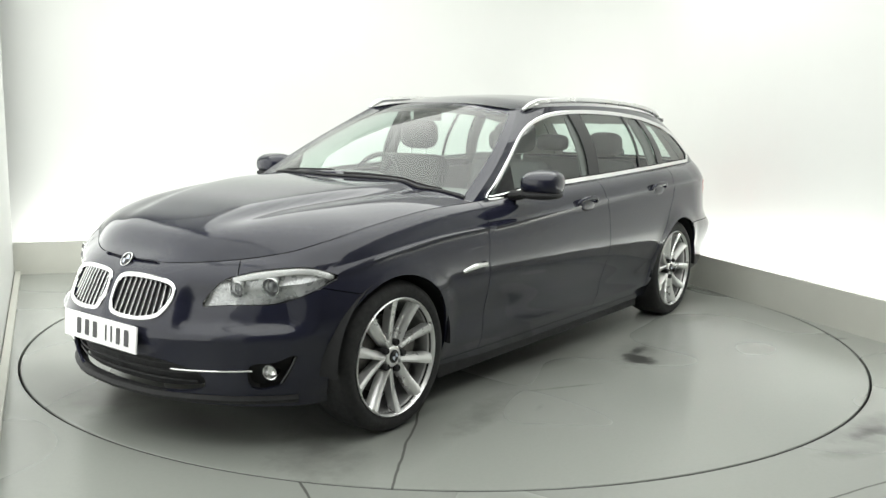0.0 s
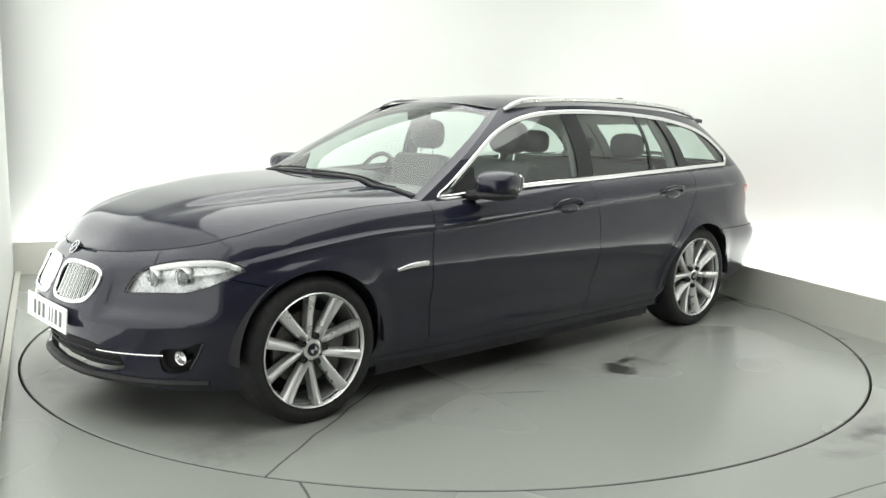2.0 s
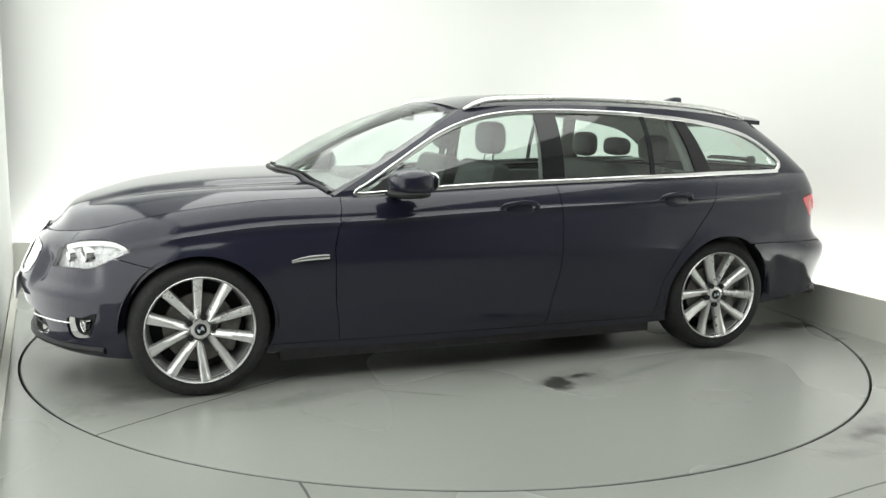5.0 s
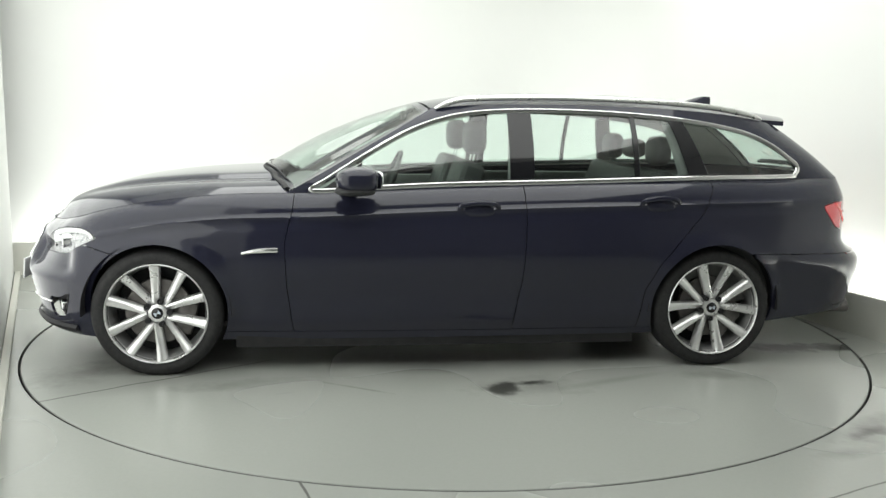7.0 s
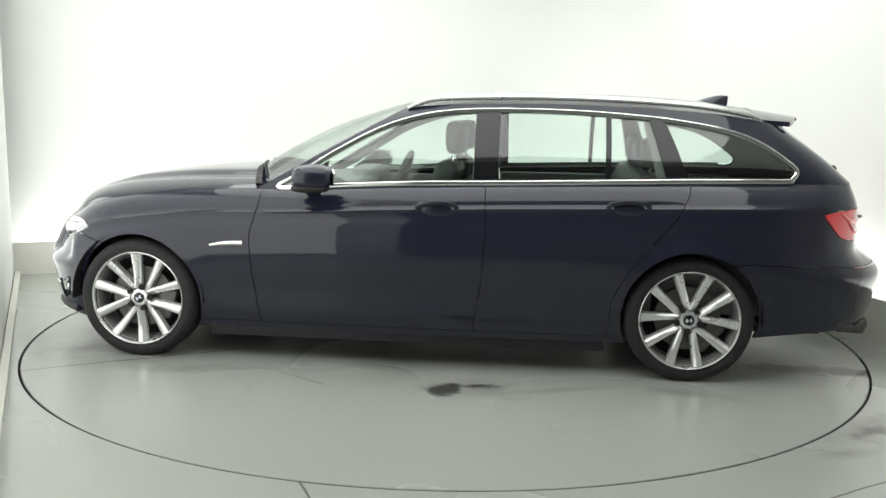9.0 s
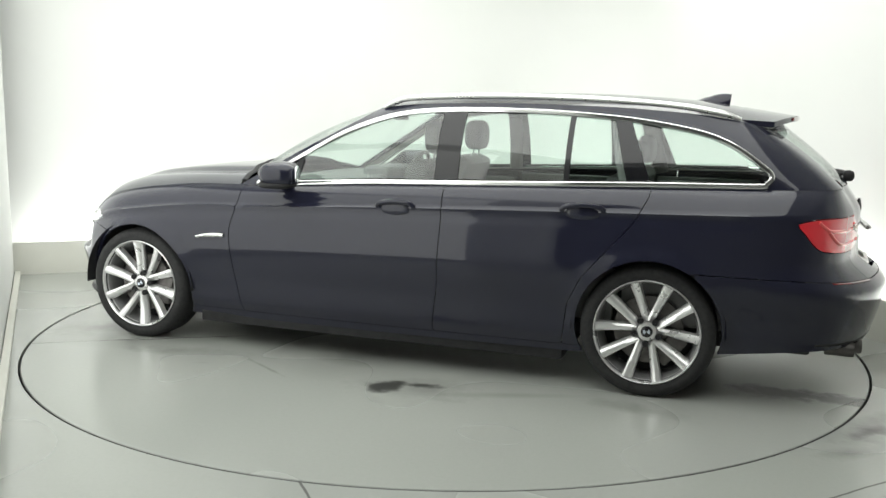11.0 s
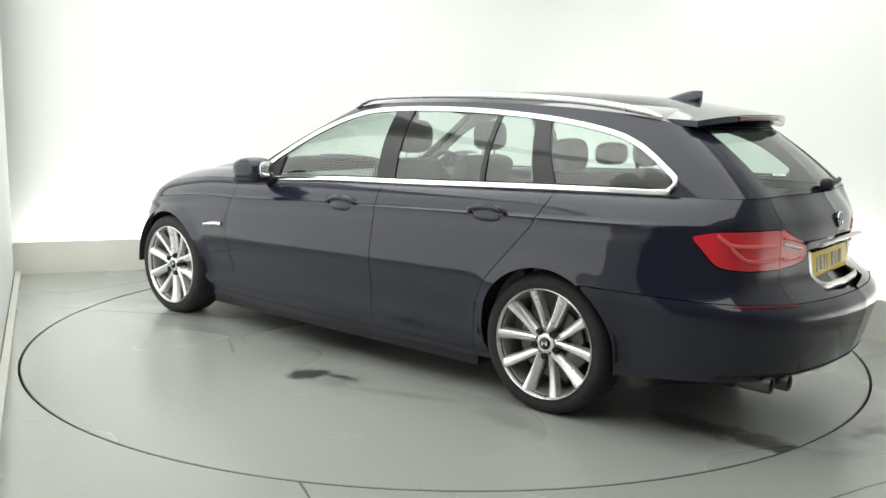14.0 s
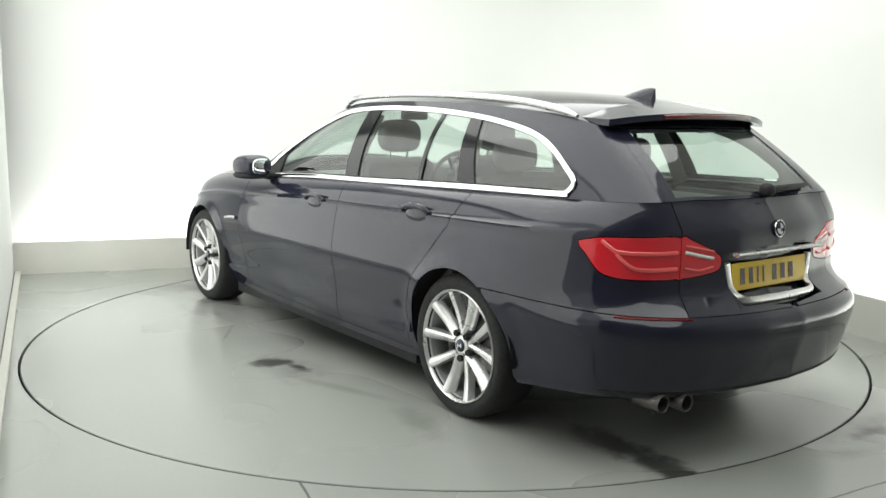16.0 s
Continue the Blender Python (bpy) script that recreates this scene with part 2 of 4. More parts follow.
def curve(xs, ys):
    """A smooth function through a few knots, with no overshoot."""
    xs, ys = np.array(xs, float), np.array(ys, float)
    h, dl = np.diff(xs), np.diff(ys) / np.diff(xs)
    m = np.zeros(len(xs))
    for i in range(1, len(xs) - 1):
        if dl[i - 1] * dl[i] > 0:
            w1, w2 = 2 * h[i] + h[i - 1], h[i] + 2 * h[i - 1]
            m[i] = (w1 + w2) / (w1 / dl[i - 1] + w2 / dl[i])
    m[0], m[-1] = dl[0], dl[-1]

    def f(x):
        x = min(max(x, xs[0]), xs[-1])
        i = min(int(np.searchsorted(xs, x, side="right")) - 1, len(xs) - 2)
        t = (x - xs[i]) / h[i]
        return float(ys[i] * (1 + 2 * t) * (1 - t) ** 2 + m[i] * h[i] * t * (1 - t) ** 2 + ys[i + 1] * t * t * (3 - 2 * t) + m[i + 1] * h[i] * t * t * (t - 1))

    return f


def spline(pts, n, closed=False):
    """Points on a smooth line through a few knots."""
    pts = [np.array(p, float) for p in pts]
    k, out = len(pts), []
    for i in range(k if closed else k - 1):
        p1, p2 = pts[i], pts[(i + 1) % k]
        p0 = pts[i - 1] if closed or i else 2 * p1 - p2
        p3 = pts[(i + 2) % k] if closed or i < k - 2 else 2 * p2 - p1
        for j in range(n):
            t = j / n
            out.append(0.5 * (2 * p1 + (p2 - p0) * t + (2 * p0 - 5 * p1 + 4 * p2 - p3) * t * t + (3 * p1 - p0 - 3 * p2 + p3) * t ** 3))
    if not closed:
        out.append(pts[-1])
    return out


# ---- the studio ----
R_DISC = 2.466


def floor():
    bm = bmesh.new()
    seg, rings = 192, []
    for r, z in ((R_DISC + 0.014, -0.06), (R_DISC + 0.014, 0.0), (3.4, 0.0), (11.0, 0.0)):
        rings.append([bm.verts.new((r * math.cos(2 * math.pi * k / seg), r * math.sin(2 * math.pi * k / seg), z)) for k in range(seg)])
    for p, q in zip(rings, rings[1:]):
        for k in range(seg):
            bm.faces.new((p[k], q[k], q[(k + 1) % seg], p[(k + 1) % seg]))
    tagged(part("floor", bm, M_FLOOR, smooth=30), "grey-green painted concrete studio floor, worn and scuffed", "floor", kind="structure")
    bm = bmesh.new()
    lathe(bm, [(0.001, -0.07), (2.7, -0.07)], 64, "z")
    tagged(part("turntable_pit", bm, M_PIT, smooth=0), "dark pit under the turntable's rim", "pit", kind="structure")


def rounded(pts, cut):
    """The line through 2D points with its inner corners rounded off over the length cut."""
    out = [Vector(pts[0])]
    for p, q, r in zip(pts, pts[1:], pts[2:]):
        p, q, r = Vector(p), Vector(q), Vector(r)
        a, b = q + (p - q).normalized() * cut, q + (r - q).normalized() * cut
        for k in range(13):
            t = k / 12
            out.append(a * (1 - t) ** 2 + q * 2 * t * (1 - t) + b * t * t)
    return out + [Vector(pts[-1])]


def offset_line(pts, d):
    """The line moved by d to its left."""
    out = []
    for i, p in enumerate(pts):
        a = (p - pts[i - 1]).normalized() if i else None
        b = (pts[i + 1] - p).normalized() if i < len(pts) - 1 else None
        n1 = Vector((-a.y, a.x)) if a is not None else None
        n2 = Vector((-b.y, b.x)) if b is not None else None
        if n1 is None or n2 is None:
            out.append(p + (n1 if n2 is None else n2) * d)
        else:
            m = (n1 + n2).normalized()
            out.append(p + m * (d / max(m.dot(n1), 0.3)))
    return out


def wall_run(name, line, lo, hi, thick, material, label):
    """An upright wall along 2D points, its body to the left of the line."""
    line = [Vector(p) for p in line]
    bm = bmesh.new()
    front = [[bm.verts.new((p.x, p.y, z)) for z in (lo, hi)] for p in line]
    back = [[bm.verts.new((p.x, p.y, z)) for z in (lo, hi)] for p in offset_line(line, thick)]
    n = len(line) - 1
    for i in range(n):
        bm.faces.new((front[i][0], front[i + 1][0], front[i + 1][1], front[i][1]))
        bm.faces.new((back[i][0], back[i][1], back[i + 1][1], back[i + 1][0]))
        bm.faces.new((front[i][1], front[i + 1][1], back[i + 1][1], back[i][1]))
        bm.faces.new((front[i][0], back[i][0], back[i + 1][0], front[i + 1][0]))
    for i in (0, n):
        bm.faces.new((front[i][0], front[i][1], back[i][1], back[i][0]))
    return tagged(part(name, bm, material, smooth=30), label, "wall", kind="structure")


def room():
    pts = [Vector(p) for p in ROOM]
    lit = offset_line([pts[0] + (pts[0] - pts[1]).normalized() * 0.5, pts[1], pts[2], pts[3], pts[4] + (pts[4] - pts[3]).normalized() * 0.3], 0.30)
    wall_run("wall_back", rounded(lit, 0.9), 0.0, CEIL, 0.12, M_WALL, "white painted studio wall, brightly lit from below")
    wall_run("wall_bay", [pts[4] + Vector((0.45, -0.12)), pts[4] + Vector((0, -0.13))] + pts[5:8], 0.0, CEIL, 0.12, M_BAY, "grey painted walls of the camera bay")
    wall_run("wall_return", pts[7:9], 0.0, CEIL, 0.12, M_WALL, "white painted end of the studio wall")
    wall_run("wall_left", [pts[8], pts[0]], 0.0, CEIL, 0.12, M_WALL, "white painted studio side wall, brightly lit")
    ob = wall_run("plinth", rounded(pts[0:5], 0.7), 0.0, 0.262, 0.03, M_PLINTH, "low cream-grey plinth at the foot of the studio wall")
    ob["category"] = "plinth"
    foot = [pts[8] + Vector((0.045, 0.02)), pts[0] + Vector((0.045, 0.02))]
    ob = wall_run("baseboard", foot, 0.0, 0.03, 0.04, M_PLINTH, "thin pale strip along the foot of the side wall")
    ob["category"] = "baseboard"
    bm = bmesh.new()
    box(bm, (-5, -4.2, CEIL), (5, 4.8, CEIL + 0.1))
    tagged(part("ceiling", bm, M_CEIL, smooth=0), "white painted studio ceiling", "ceiling", kind="structure")


def bay_ceiling():
    bm = bmesh.new()
    box(bm, (-5, -8.5, CEIL - 0.3), (5, -4.2, CEIL + 0.1))
    tagged(part("ceiling_bay", bm, M_BAY, smooth=0), "grey painted ceiling over the camera bay", "ceiling", kind="structure")


def turntable():
    bm = bmesh.new()
    lathe(bm, [(0.001, 0.0), (1.2, 0.0), (R_DISC - 0.003, 0.0), (R_DISC, -0.003), (R_DISC, -0.05)], 192, "z")
    bmesh.ops.remove_doubles(bm, verts=bm.verts[:], dist=0.002)
    bmesh.ops.recalc_face_normals(bm, faces=bm.faces[:])
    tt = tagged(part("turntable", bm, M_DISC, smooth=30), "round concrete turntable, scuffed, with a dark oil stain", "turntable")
    bm = bmesh.new()
    lathe(bm, [(R_DISC, -0.004), (R_DISC + 0.0035, -0.004), (R_DISC + 0.0035, -0.05)], 192, "z")
    part("edge_band", bm, M_BLACK, tt, "thin dark steel edge band", 30)
    return tt


floor()
room()
bay_ceiling()
TURNTABLE = turntable()
# ---- the estate car: x runs from nose to tail, the nearside is at -y ----
CX, CY = -0.1233, -0.0601
CAR = tagged(new("car"), "dark navy metallic estate car with chrome window trim, silver wheels", "car")
AXF, AXR, HUB = -1.484, 1.484, 0.325

# plan outline of the flanks and bumpers, from the nose round the nearside to the tail
OUT = spline([(-2.315, 0), (-2.288, -0.26), (-2.195, -0.49), (-2.045, -0.705), (-1.84, -0.848), (-1.5, -0.904), (-0.8, -0.927), (0, -0.935), (0.8, -0.935), (1.5, -0.93),
              (2.0, -0.90), (2.31, -0.815), (2.49, -0.61), (2.585, -0.31), (2.615, 0)], 12)
OUT = np.array(OUT)
ARC = np.concatenate([[0], np.cumsum(np.hypot(*np.diff(OUT, axis=0).T))])
S_END = float(ARC[-1])


def at_s(s):
    return float(np.interp(s, ARC, OUT[:, 0])), float(np.interp(s, ARC, OUT[:, 1]))


def sx(x):
    """Arc length at which the outline reaches x."""
    return float(np.interp(x, OUT[:, 0], ARC))


def sfront(y):
    k = len(OUT) // 2
    return float(np.interp(-y, -OUT[:k, 1], ARC[:k]))


def srear(y):
    k = len(OUT) // 2
    return float(np.interp(y, OUT[k:, 1], ARC[k:]))


Z_TOP = curve([-2.32, -2.2, -2.0, -1.8, -1.5, -1.1, -0.72, 0, 1.1, 1.95, 2.3, 2.57], [0.735, 0.755, 0.795, 0.838, 0.892, 0.932, 0.942, 0.975, 1.01, 1.03, 1.035, 1.04])
Z_LOW = curve([-2.36, -2.0, -1.6, -1.0, 1.0, 1.8, 2.2, 2.6], [0.20, 0.18, 0.17, 0.165, 0.175, 0.235, 0.275, 0.30])
IN_SIDE = curve([0.15, 0.22, 0.27, 0.32, 0.40, 0.48, 0.55, 0.595, 0.63, 0.66, 0.70, 0.76, 0.82, 1.1], [0.115, 0.088, 0.064, 0.054, 0.044, 0.024, 0.008, 0.0015, 0.0, 0.0016, 0.0058, 0.0135, 0.0205, 0.04])
IN_FRONT = curve([0.15, 0.20, 0.25, 0.37, 0.45, 0.475, 0.50, 0.56, 0.60, 0.70, 0.78], [0.085, 0.055, 0.040, 0.016, -0.001, -0.006, -0.001, 0.022, 0.042, 0.09, 0.14])
IN_REAR = curve([0.2, 0.30, 0.44, 0.53, 0.57, 0.60, 0.64, 0.70, 0.82, 0.9, 1.03], [0.105, 0.052, 0.012, -0.006, -0.003, 0.02, 0.07, 0.105, 0.105, 0.105, 0.14])
W_FRONT = curve([0, sfront(-0.5), sx(-2.0), sx(-1.55), S_END], [1, 1, 0.6, 0, 0])
W_REAR = curve([0, sx(1.75), sx(2.2), srear(-0.6), S_END], [0, 0, 0.45, 1, 1])
W_GATE = curve([0, srear(-0.78), srear(-0.40), S_END], [0, 0, 1, 1])
DISH = curve([0.2, 0.62, 0.70, 0.9, 1.03], [0, 0, 0.034, 0.036, 0.074])
S_FW, S_RW = sx(AXF), sx(AXR)


def smooth(a, b, x):
    t = min(max((x - a) / (b - a), 0), 1)
    return t * t * (3 - 2 * t)


def lower(s, z):
    """The body's surface below the belt line."""
    x, y = at_s(s)
    e = 0.01
    xa, ya = at_s(max(s - e, 0))
    xb, yb = at_s(min(s + e, S_END))
    t = Vector((xb - xa, yb - ya))
    t.normalize()
    if s <= 0 or s >= S_END:
        t = Vector((0, -1)) if s <= 0 else Vector((0, 1))
    inn = Vector((-t.y, t.x)) * -1 if (-t.y * (0 - x) + t.x * (0 - y)) < 0 else Vector((-t.y, t.x))
    top = Z_TOP(x)
    crease = top - 0.115
    side = IN_SIDE(z)
    fade = 1 - smooth(sx(1.85), sx(2.12), s)
    if z > crease:
        up = (z - crease) / 0.115
        side += 0.014 * fade * smooth(0, 0.10, up) + 0.028 * up + 0.048 * up ** 4 + 0.05 * up * smooth(sx(1.2), sx(2.1), s)
    side += 0.009 * fade * math.exp(-((z - crease + 0.030) / 0.024) ** 2)
    # flared wheel arches
    for c in (S_FW, S_RW):
        r = math.hypot(s - c, z - HUB)
        side -= 0.016 * math.exp(-((r - 0.355) / 0.055) ** 2) * smooth(0.15, 0.4, z)
    wf, wr = W_FRONT(s), W_REAR(s)
    inset = side * (1 - wf - wr) + IN_FRONT(z) * wf + (IN_REAR(z) + DISH(z) * W_GATE(s)) * wr
    # upward-facing ledge of the bumper under the headlamps
    shelf = smooth(sfront(-0.385), sfront(-0.415), s) * (1 - smooth(sx(-2.0), sx(-1.88), s))
    inset += 0.042 * shelf * smooth(0.478, 0.542, z) * (1 - smooth(0.60, 0.70, z))
    if z > crease and wf > 0:
        inset += wf * 0.03 * ((z - crease) / 0.115) ** 3
    return Vector((x + inn.x * inset, y + inn.y * inset, z))


S_A = sx(-0.83)


def edge(s):
    return lower(s, Z_TOP(at_s(s)[0]))


def inside(poly, p):
    x, y = p
    hit, k = False, len(poly)
    for i in range(k):
        (xa, ya), (xb, yb) = poly[i], poly[i - 1]
        if (ya > y) != (yb > y) and x < (xb - xa) * (y - ya) / (yb - ya) + xa:
            hit = not hit
    return hit


def nearest(poly, p):
    best, where = 1e9, p
    p = np.array(p, float)
    for i in range(len(poly)):
        a, b = np.array(poly[i - 1], float), np.array(poly[i], float)
        ab = b - a
        t = min(max(float((p - a) @ ab / max(ab @ ab, 1e-12)), 0), 1)
        q = a + t * ab
        dd = float(((p - q) ** 2).sum())
        if dd < best:
            best, where = dd, (float(q[0]), float(q[1]))
    return where, best ** 0.5


class Sheet:
    """A grid of cells on a surface, cut into named regions along outlines."""

    def __init__(self, us, rows, place):
        # rows(u) gives the second parameter of each row
        self.u = [[u for _ in rows(u)] for u in us]
        self.w = [list(rows(u)) for u in us]
        self.rows, self.place = rows, place
        self.ni, self.nj = len(us), len(self.w[0])
        self.tag = {}

    def cut(self, regions, rest, flat=None):
        """regions: (name, outline) pairs, the first that holds a cell's middle gets it."""
        flat = flat or (lambda u, w: (u, w))
        pts = {(i, j): flat(self.u[i][j], self.w[i][j]) for i in range(self.ni) for j in range(self.nj)}
        boxes = [(nm, pl, min(p[0] for p in pl), max(p[0] for p in pl), min(p[1] for p in pl), max(p[1] for p in pl)) for nm, pl in regions]
        for i in range(self.ni - 1):
            for j in range(self.nj - 1):
                c = [sum(pts[a, b][k] for a in (i, i + 1) for b in (j, j + 1)) / 4 for k in (0, 1)]
                self.tag[i, j] = rest
                for nm, pl, x0, x1, y0, y1 in boxes:
                    if x0 <= c[0] <= x1 and y0 <= c[1] <= y1 and inside(pl, c):
                        self.tag[i, j] = nm
                        break
        poly = dict(regions)
        order = [nm for nm, _ in regions]
        moves = {}
        for i in range(self.ni):
            for j in range(self.nj):
                near = {self.tag.get((a, b)) for a in (i - 1, i) for b in (j - 1, j)} - {None}
                if len(near) < 2:
                    continue
                q, d = min((nearest(poly[nm], pts[i, j]) for nm in order if nm in near), key=lambda r: r[1])
                if d < 0.06:
                    moves[i, j] = q
        return moves

    def snap(self, moves, back=None):
        for (i, j), q in moves.items():
            u, w = back(q) if back else q
            r = self.rows(u)
            if j in (0, self.nj - 1):
                w = r[j]
            if i in (0, self.ni - 1):
                u = self.u[i][j]
            self.u[i][j], self.w[i][j] = u, w

    def mesh(self, name, side="both", gap=0.0, lip=0.0, shift=0.0):
        """A region as a bmesh: nearside ('l'), offside ('r') or both, with a shut gap and a turned-in lip."""
        bm = bmesh.new()
        for sign in ((1,) if side == "l" else (-1,) if side == "r" else (1, -1)):
            vs = {}
            for (i, j), nm in self.tag.items():
                if nm not in (name if isinstance(name, tuple) else (name,)):
                    continue
                ring = []
                for a, b in ((i, j), (i + 1, j), (i + 1, j + 1), (i, j + 1)):
                    if (a, b) not in vs:
                        p = self.place(self.u[a][b], self.w[a][b])
                        vs[a, b] = bm.verts.new((p.x, p.y * sign, p.z))
                    ring.append(vs[a, b])
                try:
                    bm.faces.new(ring if sign > 0 else ring[::-1])
                except ValueError:
                    pass
        return finish(bm, gap, lip, shift)


def finish(bm, gap=0.0, lip=0.0, shift=0.0):
    bmesh.ops.remove_doubles(bm, verts=bm.verts[:], dist=0.0004)
    bmesh.ops.dissolve_degenerate(bm, edges=bm.edges[:], dist=0.0002)
    bm.normal_update()
    votes = 0.0
    for f in bm.faces:
        c = f.calc_center_median()
        votes += f.normal.dot(c - Vector((c.x * 0.75, 0, min(c.z, 0.75)))) * f.calc_area()
    if votes < 0:
        bmesh.ops.reverse_faces(bm, faces=bm.faces[:])
    bm.normal_update()
    if shift:
        off = {v: v.co + v.normal * shift for v in bm.verts}
        for v, c in off.items():
            v.co = c
    rim = [e for e in bm.edges if len(e.link_faces) == 1]
    if gap:
        off = {}
        for e in rim:
            f = e.link_faces[0]
            mid = (e.verts[0].co + e.verts[1].co) / 2
            d = f.calc_center_median() - mid
            t = (e.verts[1].co - e.verts[0].co).normalized()
            d -= t * d.dot(t)
            for v in e.verts:
                off.setdefault(v, []).append(d.normalized())
        for v, ds in off.items():
            v.co += sum(ds, Vector()).normalized() * gap
    if lip:
        bm.normal_update()
        inner = {}
        for e in rim:
            f = e.link_faces[0]
            ring = []
            for v in e.verts:
                if v not in inner:
                    inner[v] = (bm.verts.new(v.co), bm.verts.new(v.co - v.normal * lip))
                ring.append(inner[v])
            (a, a2), (b, b2) = ring
            order = [v for v in f.verts if v in e.verts]
            bm.faces.new((b, a, a2, b2))
    return bm


# outlines of panels and lamps on the lower body, as (arc length, height)
def on_side(pts):
    return [(sx(x), z) for x, z in pts]


def circle(c, r, n=40):
    return [(c[0] + r * math.cos(2 * math.pi * k / n), c[1] + r * math.sin(2 * math.pi * k / n)) for k in range(n)]


KIDNEY = spline([(sfront(-0.030), 0.60), (sfront(-0.036), 0.662), (sfront(-0.075), 0.682), (sfront(-0.20), 0.686), (sfront(-0.315), 0.676), (sfront(-0.358), 0.652), (sfront(-0.352), 0.605), (sfront(-0.31), 0.552),
                 (sfront(-0.23), 0.532), (sfront(-0.11), 0.530), (sfront(-0.05), 0.545)], 5, True)
HEADLAMP = spline([(sfront(-0.462), 0.590), (sfront(-0.475), 0.612), (sfront(-0.515), 0.662), (sfront(-0.56), 0.700), (sfront(-0.62), 0.720), (sx(-2.04), 0.739), (sx(-1.94), 0.748), (sx(-1.87), 0.741),
                   (sx(-1.80), 0.717), (sx(-1.785), 0.705), (sx(-1.815), 0.692), (sx(-1.90), 0.655), (sx(-1.97), 0.622), (sx(-2.03), 0.603), (sfront(-0.64), 0.599), (sfront(-0.54), 0.593), (sfront(-0.475), 0.587)], 4, True)
S_FOG = sx(-2.04)
FOG = spline([(S_FOG - 0.075, 0.272), (S_FOG - 0.078, 0.365), (S_FOG + 0.02, 0.376), (S_FOG + 0.105, 0.405), (S_FOG + 0.075, 0.335), (S_FOG + 0.035, 0.278)], 4, True)
INTAKE = spline([(-0.4, 0.35), (-0.4, 0.25), (0.2, 0.235), (sfront(-0.44), 0.25), (sfront(-0.49), 0.285), (sfront(-0.47), 0.325), (sfront(-0.40), 0.355), (0.2, 0.38)], 4, True)
TAIL_OUT = spline([(sx(2.145), 0.880), (sx(2.20), 0.898), (sx(2.28), 0.908), (srear(-0.66), 0.910), (srear(-0.585), 0.909), (srear(-0.574), 0.895), (srear(-0.574), 0.765), (srear(-0.59), 0.745), (srear(-0.68), 0.742),
                   (sx(2.32), 0.751), (sx(2.245), 0.772), (sx(2.185), 0.835)], 4, True)
TAIL_IN = spline([(srear(-0.562), 0.905), (srear(-0.52), 0.896), (srear(-0.43), 0.862), (srear(-0.365), 0.828), (srear(-0.355), 0.80), (srear(-0.375), 0.768), (srear(-0.45), 0.752), (srear(-0.55), 0.745), (srear(-0.562), 0.76)], 4, True)
PLATE_WELL = spline([(srear(-0.335), 0.79), (srear(-0.325), 0.828), (srear(-0.29), 0.838), (S_END + 0.3, 0.838), (S_END + 0.3, 0.632), (srear(-0.25), 0.634), (srear(-0.285), 0.648)], 4, True)
DOOR_F = on_side([(-0.80, 0.21), (-0.83, 0.45), (-0.84, 0.70), (-0.80, 0.86), (-0.77, 1.2), (0.40, 1.2), (0.42, 0.8), (0.405, 0.5), (0.36, 0.21)])
DOOR_R = on_side([(0.36, 0.21), (0.405, 0.5), (0.42, 0.8), (0.40, 1.2), (1.50, 1.2), (1.46, 0.98), (1.40, 0.86), (1.28, 0.72), (1.16, 0.58), (1.09, 0.44), (1.06, 0.21)])
SILL = on_side([(-1.30, 0.0), (-1.30, 0.212), (1.30, 0.212), (1.30, 0.0)])
GATE = [(srear(-0.568), 0.615), (srear(-0.568), 0.93), (srear(-0.66), 1.2), (S_END + 0.5, 1.2), (S_END + 0.5, 0.615)]
BUMP_F = [(-0.5, 0.0), (-0.5, 1.2), (sfront(-0.55), 1.2), (sfront(-0.60), 0.70), (sx(-1.84), 0.665), (sx(-1.60), 0.61), (sx(-1.60), 0.0)]
BUMP_R = [(sx(1.60), 0.0), (sx(1.60), 0.635), (srear(-0.60), 0.612), (S_END + 0.5, 0.612), (S_END + 0.5, 0.0)]
ARCHES = [("hole_f", circle((S_FW, HUB + 0.006), 0.352)), ("hole_r", circle((S_RW, HUB + 0.006), 0.352))]


def rows_low(s):
    x = at_s(s)[0]
    lo, top = Z_LOW(x), Z_TOP(x)
    mid = top - 0.115
    return [lo + (mid - lo) * k / 34 for k in range(35)] + [mid + 0.115 * k / 10 for k in range(1, 11)]


def body_shell():
    step = [k / 250 * S_END for k in range(251)]
    sh = Sheet(step, rows_low, lower)
    regions = ARCHES + [("kidney", KIDNEY), ("headlamp", HEADLAMP), ("fog", FOG), ("intake", INTAKE), ("tail_out", TAIL_OUT), ("tail_in", TAIL_IN), ("well", PLATE_WELL), ("sill", SILL), ("door_f", DOOR_F),
                        ("door_r", DOOR_R), ("bump_f", BUMP_F), ("bump_r", BUMP_R), ("gate", GATE)]
    regions.append(("fender", [(0, 0), (0, 1.2), (sx(-0.3), 1.2), (sx(-0.3), 0)]))
    sh.snap(sh.cut(regions, "quarter"))
    return sh


